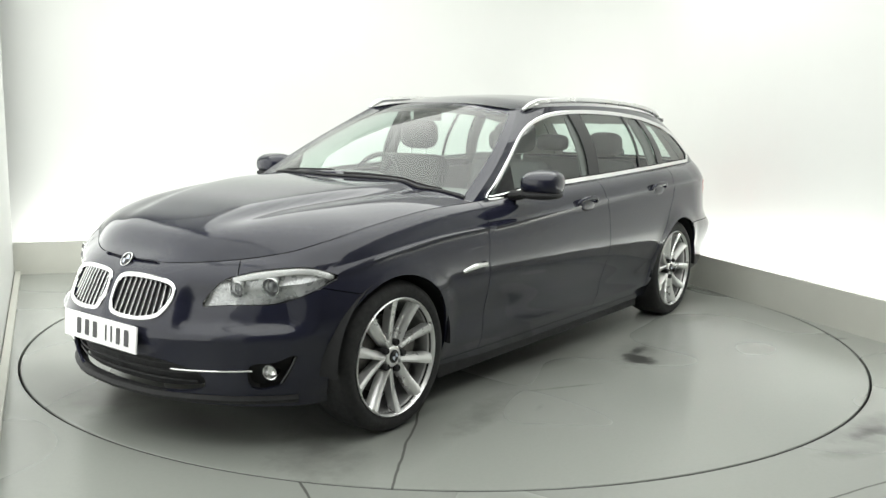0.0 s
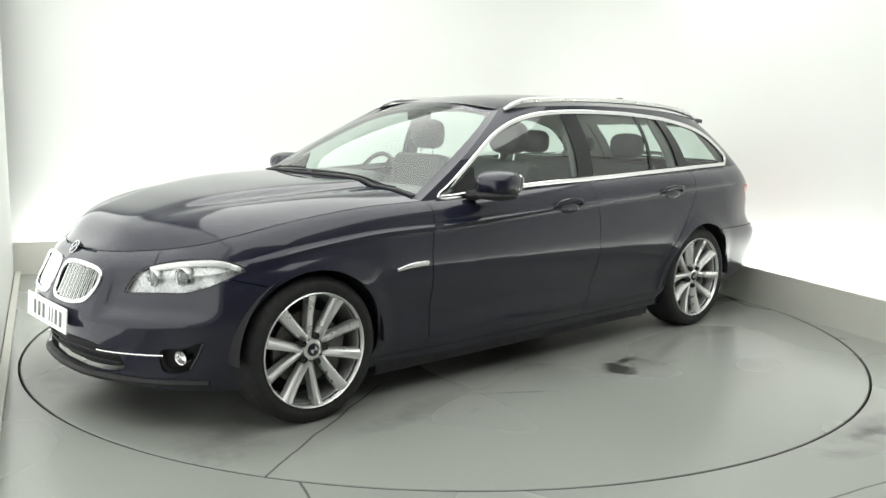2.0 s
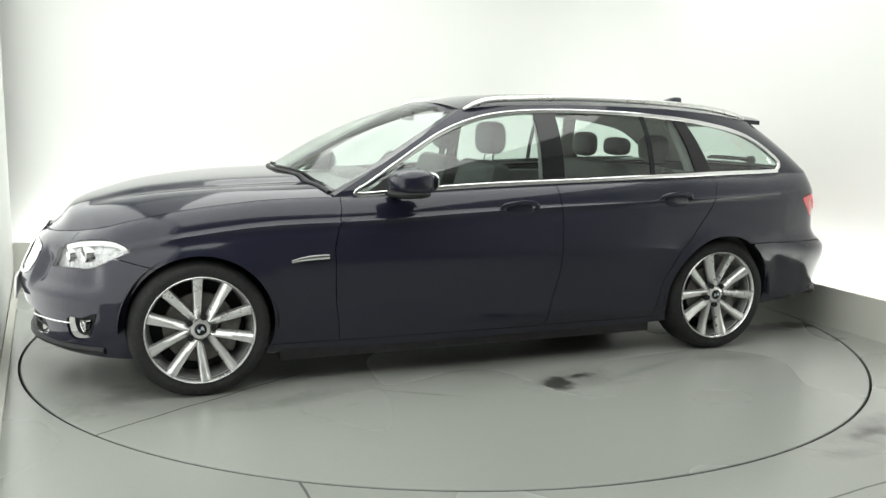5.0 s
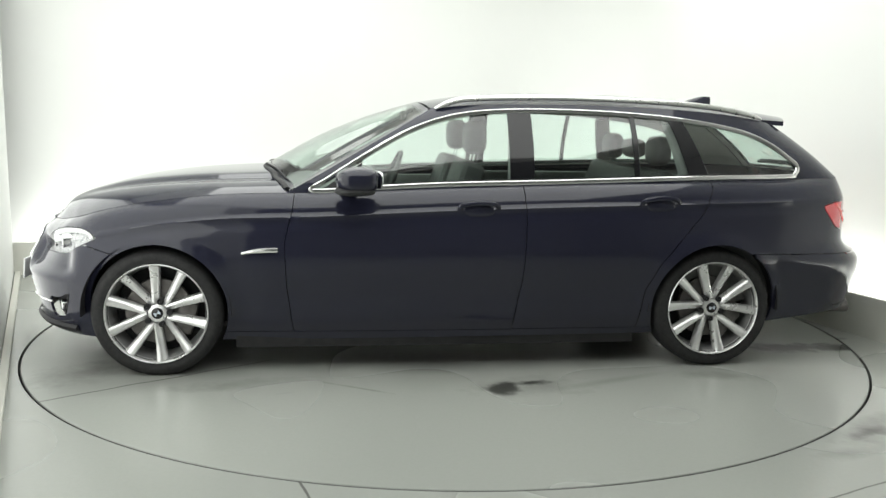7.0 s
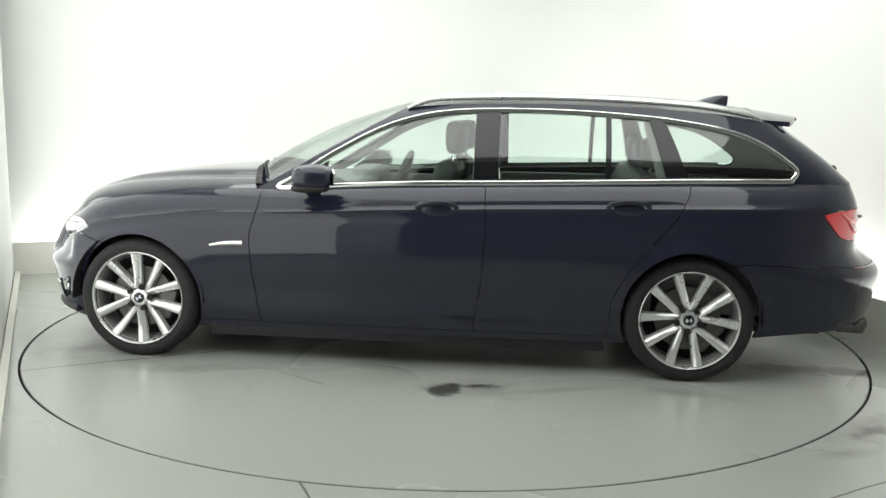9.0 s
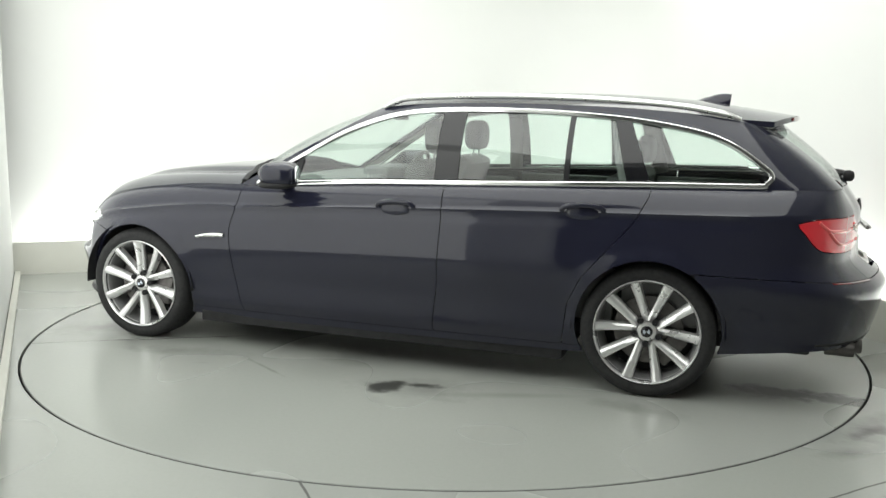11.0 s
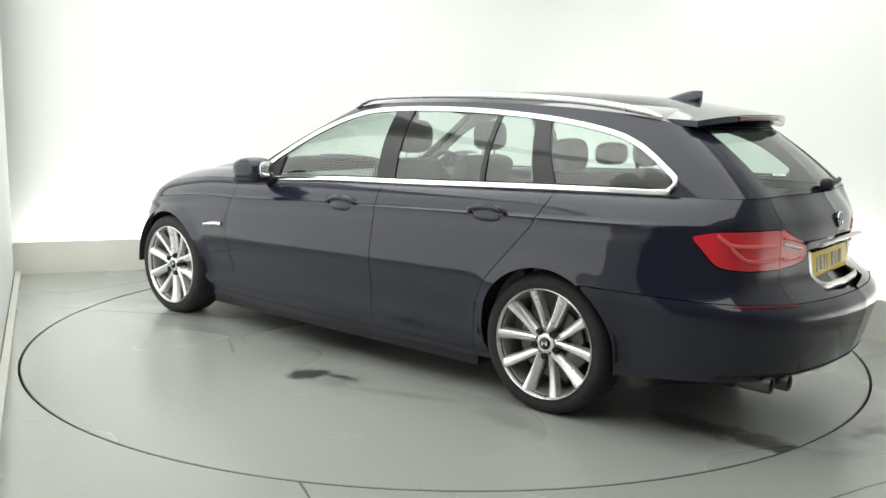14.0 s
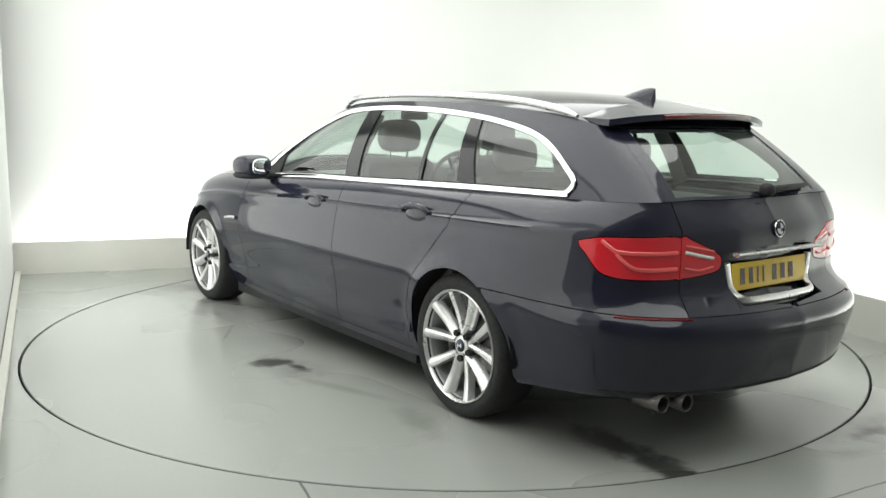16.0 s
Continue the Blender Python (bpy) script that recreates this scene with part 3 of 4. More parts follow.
def hood_at(s, w):
    e = edge(s)
    xc = min(NOSE.x + (e.x - NOSE.x) * ((-1.0 - NOSE.x) / (-0.83 - NOSE.x)), -1.0)
    zc = max(HOOD_Z(xc), e.z)
    y = e.y * (1 - w)
    z = e.z + (zc - e.z) * (1 - (1 - w) ** 3.8)
    # two raised folds that run from the grille to the windscreen
    fold = 0.20 + 0.26 * smooth(-2.25, -1.0, e.x)
    z += 0.012 * smooth(fold + 0.07, fold - 0.02, -y) * smooth(-2.12, -1.65, e.x)
    z -= 0.010 * math.exp(-((-y - fold - 0.09) / 0.06) ** 2) * smooth(-2.1, -1.6, e.x)
    return Vector((e.x + (xc - e.x) * (1 - (1 - w) ** 1.6), y, z))


NOSE = edge(0.0)
HOOD_Z = curve([NOSE.x, NOSE.x + 0.05, -2.05, -1.85, -1.66, -1.29, -1.0], [NOSE.z, NOSE.z + 0.038, 0.856, 0.922, 0.962, 1.005, 1.018])

# roof edge over each place of the belt
TKEY = [S_A, sx(-0.3), sx(0.0), sx(0.6), sx(1.2), sx(1.7), sx(2.1), srear(-0.8), srear(-0.6), srear(-0.3), S_END]
T_X = curve(TKEY, [-0.06, 0.10, 0.26, 0.70, 1.18, 1.55, 1.84, 1.94, 1.98, 2.05, 2.08])
T_Y = curve(TKEY, [-0.555, -0.595, -0.612, -0.622, -0.612, -0.595, -0.565, -0.535, -0.46, -0.24, 0.0])
T_Z = curve(TKEY, [1.385, 1.402, 1.412, 1.42, 1.410, 1.387, 1.350, 1.325, 1.318, 1.32, 1.322])
ROOF_Z = curve([-0.10, 0.2, 0.6, 1.0, 1.4, 1.8, 2.0, 2.08], [1.424, 1.468, 1.488, 1.488, 1.473, 1.433, 1.372, 1.322])


def green(s, v):
    """Glass house: v runs from the belt to the roof edge."""
    b, t = edge(s), Vector((T_X(s), T_Y(s), T_Z(s)))
    p = b.lerp(t, v)
    side = smooth(sx(2.45), sx(1.9), s)
    bulge = 0.038 * math.sin(math.pi * min(max(v, 0.0), 1.0))
    p.y -= bulge * side
    p.x += 0.02 * math.sin(math.pi * v) * (1 - side)
    return p


def roof_at(s, w):
    t = Vector((T_X(s), T_Y(s), T_Z(s)))
    xc = -0.10 + (t.x + 0.06) * (2.18 / 2.14)
    zc = ROOF_Z(xc)
    k = 1 - (1 - w) ** 2.4
    return Vector((t.x + (xc - t.x) * (1 - (1 - w) ** 1.5), t.y * (1 - w), t.z + (zc - t.z) * k))


def screen_at(w, v):
    """Windscreen: w from pillar to middle, v from cowl to roof."""
    lo, hi, e = hood_at(S_A, w), roof_at(S_A, w), green(S_A, v)
    p = lo.lerp(hi, v)
    p.y = e.y * (1 - w)
    p.x += -0.03 * math.sin(math.pi * v) * (1 - (1 - w) ** 2)
    p.z += 0.034 * math.sin(math.pi * v)
    q = green(S_A, v)
    k = (1 - w) ** 3
    return Vector((p.x * (1 - k) + q.x * k, p.y, p.z * (1 - k) + q.z * k))


def side_xz(s, v):
    p = green(s, v)
    return p.x, p.z


def side_back(q):
    """Belt place and height share at which the glass house has this x and z."""
    x, z = q
    s, v = sx(x), 0.5
    for _ in range(12):
        p = green(s, v)
        v += (z - p.z) / max(T_Z(s) - edge(s).z, 0.1)
        v = min(max(v, 0.0), 1.0)
        s += (x - green(s, v).x) * 0.9
        s = min(max(s, S_A), S_END)
    return s, v


def on_glasshouse(x, z, off=0.0):
    s, v = side_back((x, z))
    p = green(s, v)
    e = 0.01
    n = (green(s + e, v) - green(s - e, v)).cross(green(s, min(v + e, 1)) - green(s, v - e))
    n.normalize()
    if n.y > 0:
        n = -n
    return p + n * off


WINDOW = ([(-0.70, 0.948), (-0.62, 1.008), (-0.40, 1.145), (-0.21, 1.25), (-0.02, 1.322), (0.18, 1.362), (0.46, 1.378), (0.81, 1.376), (1.10, 1.362), (1.39, 1.335), (1.66, 1.288), (1.82, 1.23),
           (1.95, 1.145), (2.005, 1.095), (1.985, 1.055), (1.93, 1.043), (1.4, 1.033), (0.6, 1.006), (0, 0.988), (-0.4, 0.966)])
WINDOW = [tuple(p) for p in spline(WINDOW, 5, True)]


def glasshouse():
    us = [S_A + (S_END - S_A) * k / 150 for k in range(151)]
    gl = Sheet(us, lambda s: [k / 30 for k in range(31)], green)
    rear = [(srear(-0.56), 0.05), (srear(-0.54), 0.96), (S_END + 1, 0.96), (S_END + 1, 0.05)]
    # the rear screen is cut in its own plane first, then the side windows
    moves = gl.cut([("rear_glass", rear)], "paint")
    gl.snap(moves)
    tags = dict(gl.tag)
    moves = gl.cut([("side_glass", WINDOW)], "paint", side_xz)
    keep = {k: q for k, q in moves.items() if gl.u[k[0]][k[1]] < sx(2.2)}
    gl.snap(keep, side_back)
    for k, t in tags.items():
        if t == "rear_glass":
            gl.tag[k] = t
        elif gl.tag[k] == "side_glass" and gl.u[k[0]][k[1]] > sx(2.25):
            gl.tag[k] = "paint"
        elif gl.tag[k] == "paint" and gl.u[k[0]][0] > srear(-0.66):
            gl.tag[k] = "gate"
    return gl


def cpart(name, bm, material, parent=None, label="", smooth_angle=35.0):
    """A part of the car; first-level parts sit at the car's place on the turntable."""
    return part(name, bm, material, parent or CAR, label, smooth_angle, None if parent else (CX, CY, 0))


SH = body_shell()
GH = glasshouse()
GAP, LIP = 0.0022, 0.014
for side in ("l", "r"):
    cpart("front_fender", SH.mesh("fender", side, GAP, LIP), M_PAINT, smooth_angle=60)
    cpart("front_door", SH.mesh("door_f", side, GAP, LIP), M_PAINT, smooth_angle=60)
    cpart("rear_door", SH.mesh("door_r", side, GAP, LIP), M_PAINT, smooth_angle=60)
    q = SH.mesh("quarter", side, GAP, LIP)
    cpart("rear_quarter", q, M_PAINT, smooth_angle=60)
    cpart("sill", SH.mesh("sill", side, 0.001, LIP), M_PAINT, smooth_angle=60)
BUMPER = cpart("front_bumper", SH.mesh("bump_f", "both", GAP, LIP), M_PAINT, smooth_angle=60)
cpart("rear_bumper", SH.mesh("bump_r", "both", GAP, LIP), M_PAINT, smooth_angle=60)
TAILGATE = cpart("tailgate", SH.mesh("gate", "both", GAP, LIP), M_PAINT, smooth_angle=60)
cpart("pillar_frame", GH.mesh("paint", "both", 0.0, 0.012), M_PAINT, smooth_angle=60)
cpart("pillar_lining", GH.mesh("paint", "both", 0.004, 0.0, -0.016), M_HEAD, label="pale grey inner pillar lining", smooth_angle=60)
cpart("tailgate_lining", GH.mesh("gate", "both", 0.004, 0.0, -0.016), M_HEAD, label="pale grey inner lining of the tailgate", smooth_angle=60)
cpart("tailgate_frame", GH.mesh("gate", "both", 0.0015, 0.012), M_PAINT, smooth_angle=60)

hood = Sheet([S_A * k / 60 for k in range(61)], lambda s: [k / 24 for k in range(25)], hood_at)
hood.cut([], "hood")
BONNET = cpart("bonnet", hood.mesh("hood", "both", GAP, LIP), M_PAINT, smooth_angle=60)
roof = Sheet([S_A + (S_END - S_A) * k / 70 for k in range(71)], lambda s: [k / 16 for k in range(17)], roof_at)
roof.cut([], "roof")
cpart("roof", roof.mesh("roof", "both"), M_PAINT, smooth_angle=60)
cpart("headliner", roof.mesh("roof", "both", 0, 0, -0.035), M_HEAD, smooth_angle=60)
scr = Sheet([k / 24 for k in range(25)], lambda w: [k / 20 for k in range(21)], screen_at)
scr.cut([("glass", [(0.07, 0.03), (0.07, 0.97), (2, 0.97), (2, 0.03)])], "paint")
cpart("windscreen", scr.mesh("glass", "both"), M_GLASS, smooth_angle=180)
cpart("windscreen_frame", scr.mesh("paint", "both", 0.0, 0.02), M_PAINT, smooth_angle=60)
cpart("rear_screen", GH.mesh("rear_glass", "both", 0.0, 0.0, -0.003), M_GLASS, label="green-tinted rear window glass", smooth_angle=180)


def patch(fn, name, material, parent=None, label="", thick=0.006, both=True):
    """A curved plate: fn(u, v) gives its outer face for u, v in 0..1; nearside and offside ones are separate parts."""
    made = []
    for sign in (1, -1) if both else (1,):
        bm = bmesh.new()
        nu, nv = 10, 14
        g = [[Vector(fn(i / nu, j / nv)) for j in range(nv + 1)] for i in range(nu + 1)]
        vs = [[bm.verts.new((p.x, p.y * sign, p.z)) for p in r] for r in g]
        for i in range(nu):
            for j in range(nv):
                ring = (vs[i][j], vs[i + 1][j], vs[i + 1][j + 1], vs[i][j + 1])
                bm.faces.new(ring if sign > 0 else ring[::-1])
        made.append(cpart(name, finish(bm, 0.0, thick), material, parent, label))
    return made


# side windows: one pane between each pair of pillars
BAR = [(0.345, 0.345, 0.475, 0.475), (1.03, 1.03, 1.058, 1.058), (1.345, 1.255, 1.46, 1.335)]
PANES = [(-1.0, 0.41), (0.41, 1.045), (1.045, 1.35), (1.35, 2.3)]
for side in ("l", "r"):
    for (i, j), nm in list(GH.tag.items()):
        if nm == "side_glass":
            x = GH.place(GH.u[i][j], GH.w[i][j]).x + 0.012
            GH.tag[i, j] = ("pane", next(k for k, (c, d) in enumerate(PANES) if c <= x < d))
    for k in range(len(PANES)):
        keep = dict(GH.tag)
        GH.tag = {key: ("pane" if nm == ("pane", k) else "x") for key, nm in keep.items()}
        cpart(("front_window", "rear_window", "quarter_light", "load_bay_window")[k], GH.mesh("pane", side, 0.0, 0.0, -0.004), M_GLASS, label="tinted side window glass", smooth_angle=180)
        GH.tag = keep


def pillar_top(x):
    """Height of the window opening's upper edge at x."""
    return max(p[1] for p in WINDOW if abs(p[0] - x) < 0.09) - 0.004


def belt(x):
    return float(np.interp(x, [-0.7, -0.4, 0, 0.6, 1.4, 1.93], [0.948, 0.966, 0.988, 1.006, 1.033, 1.043]))


for x0, x1, x2, x3 in BAR:
    def bar(u, v, a=x0, b=x1, c=x2, d=x3):
        lo, hi = a + (c - a) * u, b + (d - b) * u
        x = lo + (hi - lo) * v
        zl, zh = belt(lo), pillar_top(hi)
        return on_glasshouse(x, zl + (zh - zl) * v, 0.003)
    patch(bar, "pillar_trim", M_GLOSS, label="gloss black window pillar trim")

# bright window surround
for sign in (1, -1):
    bm = bmesh.new()
    pts = [on_glasshouse(x, z, 0.006) for x, z in WINDOW]
    tube(bm, [(p.x, p.y * sign, p.z) for p in pts], 0.007, 8, True, 1.85, (0, 1, 0))
    cpart("window_surround", bm, M_CHROME, label="bright chrome strip round the side windows")


# ---- wheels ----
def wheel(x, sign, yaw_bolt):
    """An alloy wheel of five pairs of spokes; its outer face looks to -y before it is turned to its side."""
    hub = tagged(new("wheel"), "silver ten-spoke alloy wheel with a low black tyre")
    hub.parent = CAR
    turn = pose(0, 0, 0, 0, 0, 180 if sign > 0 else 0) @ pose(0, 0, 0, 0, yaw_bolt, 0)
    hub.matrix_local = Matrix.Translation((CX + x, CY + sign * 0.905, HUB)) @ turn
    bm = bmesh.new()
    lathe(bm, [(0.256, 0.012), (0.28, 0.0), (0.305, 0.004), (0.322, 0.02), (0.33, 0.045), (0.331, 0.12), (0.33, 0.19), (0.318, 0.225), (0.29, 0.24), (0.25, 0.235), (0.245, 0.02)], 72)
    part("tyre", bm, M_TYRE, hub, "black rubber tyre", 40)
    bm = bmesh.new()
    lathe(bm, [(0.257, 0.016), (0.259, 0.006), (0.255, 0.002), (0.251, 0.007), (0.247, 0.022), (0.243, 0.04)], 72)
    part("rim", bm, M_ALLOY, hub, "silver alloy rim", 40)
    bm = bmesh.new()
    lathe(bm, [(0.243, 0.04), (0.234, 0.07), (0.226, 0.20), (0.246, 0.225)], 72)
    part("rim_barrel", bm, M_BARREL, hub, smooth=40)
    bm = bmesh.new()
    lathe(bm, [(0.001, 0.15), (0.226, 0.15)], 40)
    part("backing_plate", bm, M_LINER, hub, smooth=0)
    for k in range(5):
        for d in (-1, 1):
            a0, a1 = radians(72 * k + d * 27), radians(72 * k + d * 16.5)
            bm = bmesh.new()
            rows = []
            for i in range(9):
                t = i / 8
                p0, p1 = Vector((math.sin(a0) * 0.052, math.cos(a0) * 0.052)), Vector((math.sin(a1) * 0.248, math.cos(a1) * 0.248))
                p = p0.lerp(p1, t)
                dr = (p1 - p0).normalized()
                sd = Vector((dr.y, -dr.x))
                w = 0.0165 + 0.0075 * t ** 1.6
                y0 = 0.034 - 0.026 * t + 0.008 * math.sin(math.pi * t)
                ring = []
                for o, y in ((-1.15, y0 + 0.042), (-1.0, y0 + 0.009 + 0.006 * d), (-0.30, y0 + 0.003 * d), (0.42, y0 - 0.003 * d), (1.0, y0 + 0.009 - 0.006 * d), (1.15, y0 + 0.042)):
                    q = p + sd * (w * o)
                    ring.append(bm.verts.new((q.x, y, q.y)))
                rows.append(ring)
            for p, q in zip(rows, rows[1:]):
                for j in range(6):
                    bm.faces.new((p[j], p[(j + 1) % 6], q[(j + 1) % 6], q[j]))
            bmesh.ops.recalc_face_normals(bm, faces=bm.faces[:])
            part("spoke", bm, M_ALLOY, hub, smooth=50)
    bm = bmesh.new()
    lathe(bm, [(0.001, 0.030), (0.034, 0.030), (0.046, 0.033), (0.054, 0.045), (0.058, 0.075), (0.06, 0.12)], 40)
    part("hub", bm, M_ALLOY, hub, smooth=40)
    bm = bmesh.new()
    lathe(bm, [(0.001, 0.022), (0.024, 0.0225), (0.0285, 0.026), (0.03, 0.034)], 32)
    cap = part("centre_cap", bm, M_GLOSS, hub, "black centre cap with a pale roundel", 40)
    bm = bmesh.new()
    for k in (0, 2):
        a0 = math.pi / 2 * k
        c = bm.verts.new((0, 0.0212, 0))
        arc = [bm.verts.new((0.017 * math.cos(a0 + i * math.pi / 16), 0.0212, 0.017 * math.sin(a0 + i * math.pi / 16))) for i in range(9)]
        for a, b in zip(arc, arc[1:]):
            bm.faces.new((c, a, b))
    part("roundel", bm, M_BADGE, hub, smooth=0)
    for k in range(5):
        a = radians(72 * k)
        bm = bmesh.new()
        lathe(bm, [(0.0145, 0.10), (0.0155, 0.026), (0.013, 0.022), (0.011, 0.026), (0.001, 0.026)], 14, m=Matrix.Translation((math.sin(a) * 0.061, 0, math.cos(a) * 0.061)))
        part("wheel_bolt", bm, M_BLACK, hub, smooth=40)
    bm = bmesh.new()
    lathe(bm, [(0.06, 0.085), (0.168, 0.085), (0.17, 0.088), (0.17, 0.112), (0.06, 0.112)], 48)
    part("brake_disc", bm, M_DISCB, hub, smooth=30)
    bm = bmesh.new()
    box(bm, (0.09, 0.07, -0.085), (0.185, 0.13, 0.085), 0.015)
    part("brake_caliper", bm, M_DISCB, hub)
    return hub


for ax, b in ((AXF, 15), (AXR, 39)):
    for sg in (-1, 1):
        wheel(ax, sg, b)
for ax in (AXF, AXR):
    for sg in (-1, 1):
        bm = bmesh.new()
        rows = []
        for k in range(33):
            a = math.pi * (-0.02 + 1.04 * k / 32)
            rows.append([bm.verts.new((ax + 0.372 * math.cos(a), sg * y, HUB + 0.008 + 0.372 * math.sin(a))) for y in (0.90, 0.62)])
        for p, q in zip(rows, rows[1:]):
            bm.faces.new((p[0], q[0], q[1], p[1]))
        inner = [r[1] for r in rows]
        bm.faces.new(inner)
        cpart("arch_liner", bm, M_LINER)
bm = bmesh.new()
box(bm, (-1.95, -0.55, 0.20), (2.25, 0.55, 0.34), 0.02)
# wide box dropped below the sills to block light passing under the car
box(bm, (-1.10, -0.82, 0.122), (1.06, 0.82, 0.30), 0.01)
cpart("floorpan", bm, M_BLACK, label="dark underside of the car")


# ---- lamps, grille and trim on the lower body ----
def on_low(s, z, off=0.0):
    p, e = lower(s, z), 0.008
    n = (lower(min(s + e, S_END), z) - lower(max(s - e, 0), z)).cross(lower(s, z + e) - lower(s, z - e))
    n.normalize()
    if n.dot(p - Vector((p.x * 0.75, 0, p.z))) < 0:
        n = -n
    return p + n * off


def flip(p, sign):
    return Vector((p[0], p[1] * sign, p[2]))


def low_tube(pts, radius, off, sign, flat=1.0, closed=False, seg=8):
    bm = bmesh.new()
    tube(bm, [flip(on_low(s, z, off), sign) for s, z in pts], radius, seg, closed, flat, (1, 0, 0) if abs(at_s(pts[0][0])[1]) < 0.6 else (0, 1, 0))
    return bm


def blob(c, r, power=2.4, m=None, nu=28, nv=18, bm=None):
    """A rounded body with radii r about c, boxier as power grows."""
    bm = bm or bmesh.new()

    def sp(v):
        return math.copysign(abs(v) ** (2 / power), v)
    rows = []
    for j in range(1, nv):
        b = -math.pi / 2 + math.pi * j / nv
        rows.append([bm.verts.new((c[0] + r[0] * sp(math.cos(b)) * sp(math.cos(2 * math.pi * i / nu)), c[1] + r[1] * sp(math.cos(b)) * sp(math.sin(2 * math.pi * i / nu)), c[2] + r[2] * sp(math.sin(b))))
                     for i in range(nu)])
    lo, hi = bm.verts.new((c[0], c[1], c[2] - r[2])), bm.verts.new((c[0], c[1], c[2] + r[2]))
    for p, q in zip(rows, rows[1:]):
        for i in range(nu):
            bm.faces.new((p[i], p[(i + 1) % nu], q[(i + 1) % nu], q[i]))
    for i in range(nu):
        bm.faces.new((lo, rows[0][(i + 1) % nu], rows[0][i]))
        bm.faces.new((hi, rows[-1][i], rows[-1][(i + 1) % nu]))
    if m is not None:
        bm.transform(m)
    return bm


def span_in(poly, s):
    zs = [0.2 + 0.004 * k for k in range(220)]
    zs = [z for z in zs if inside(poly, (s, z))]
    return (zs[0], zs[-1]) if len(zs) > 3 else None


def facing(p, n):
    """A pose at p whose y axis runs into the body, so that a lathe's small values stand outside."""
    q = (-n).to_track_quat("Y", "Z").to_matrix().to_4x4()
    return Matrix.Translation(p) @ q


def normal_low(s, z, sign):
    return flip(on_low(s, z, 1.0) - on_low(s, z, 0.0), sign).normalized()


def headlamps():
    for sd, sign in (("l", 1), ("r", -1)):
        back = SH.mesh("headlamp", sd, 0.0, 0.0, -0.026)
        lamp = cpart("headlight", back, M_LAMPIN, label="clear wraparound headlight with twin round lamps")
        cpart("lens", SH.mesh("headlamp", sd, 0.001, 0.0, -0.001), M_LENS, lamp, "clear lamp cover", 180).visible_shadow = False
        bm = low_tube([(s, z) for s, z in HEADLAMP], 0.002, -0.003, sign, 1.5, True, 6)
        cpart("lamp_rim", bm, M_GLOSS, lamp)
        for s, z, r in ((sfront(-0.60), 0.655, 0.036), (sx(-2.03), 0.672, 0.038)):
            nrm = (normal_low(s, z, sign) + Vector((-1.2, 0, 0))).normalized()
            m = facing(flip(on_low(s, z, -0.034), sign), nrm)
            bm = bmesh.new()
            lathe(bm, [(r * 0.72, 0.03), (r * 0.74, -0.012), (r * 0.95, -0.03), (r, -0.028), (r * 1.02, 0.03)], 32, m=m)
            cpart("lamp_ring", bm, M_REFL, lamp, "bright lamp ring")
            bm = blob((0, 0, 0), (r * 0.74, 0.022, r * 0.74), 2.0, m)
            cpart("projector", bm, M_PROJ, lamp, "dark round projector lens")
        # pale brow along the upper edge and the side reflector
        pts = [(sfront(-0.58), 0.700), (sfront(-0.64), 0.714), (sx(-2.02), 0.730), (sx(-1.93), 0.736), (sx(-1.86), 0.728), (sx(-1.81), 0.712)]
        bm = low_tube([tuple(p) for p in spline(pts, 5)], 0.008, -0.012, sign, 1.6)
        cpart("lamp_brow", bm, M_BULB, lamp, "pale strip along the lamp's upper edge")


def kidneys():
    for sd, sign in (("l", 1), ("r", -1)):
        g = cpart("grille", SH.mesh("kidney", sd, 0.0, 0.0, -0.055), M_BLACK, label="kidney-shaped grille with upright chrome slats")
        cpart("grille_frame", low_tube([tuple(p) for p in KIDNEY], 0.0075, 0.003, sign, 1.3, True, 10), M_CHROME, g, "broad chrome frame")
        s0, s1 = min(p[0] for p in KIDNEY), max(p[0] for p in KIDNEY)
        for k in range(10):
            s = s0 + (s1 - s0) * (k + 0.75) / 10.6
            zr = span_in(KIDNEY, s)
            if not zr:
                continue
            bm = bmesh.new()
            a = [flip(on_low(s, zr[0] + (zr[1] - zr[0]) * t / 6, -0.016), sign) for t in range(7)]
            tube(bm, a, 0.0045, 6, False, 2.6, (0, 1, 0))
            cpart("slat", bm, M_CHROME, g)


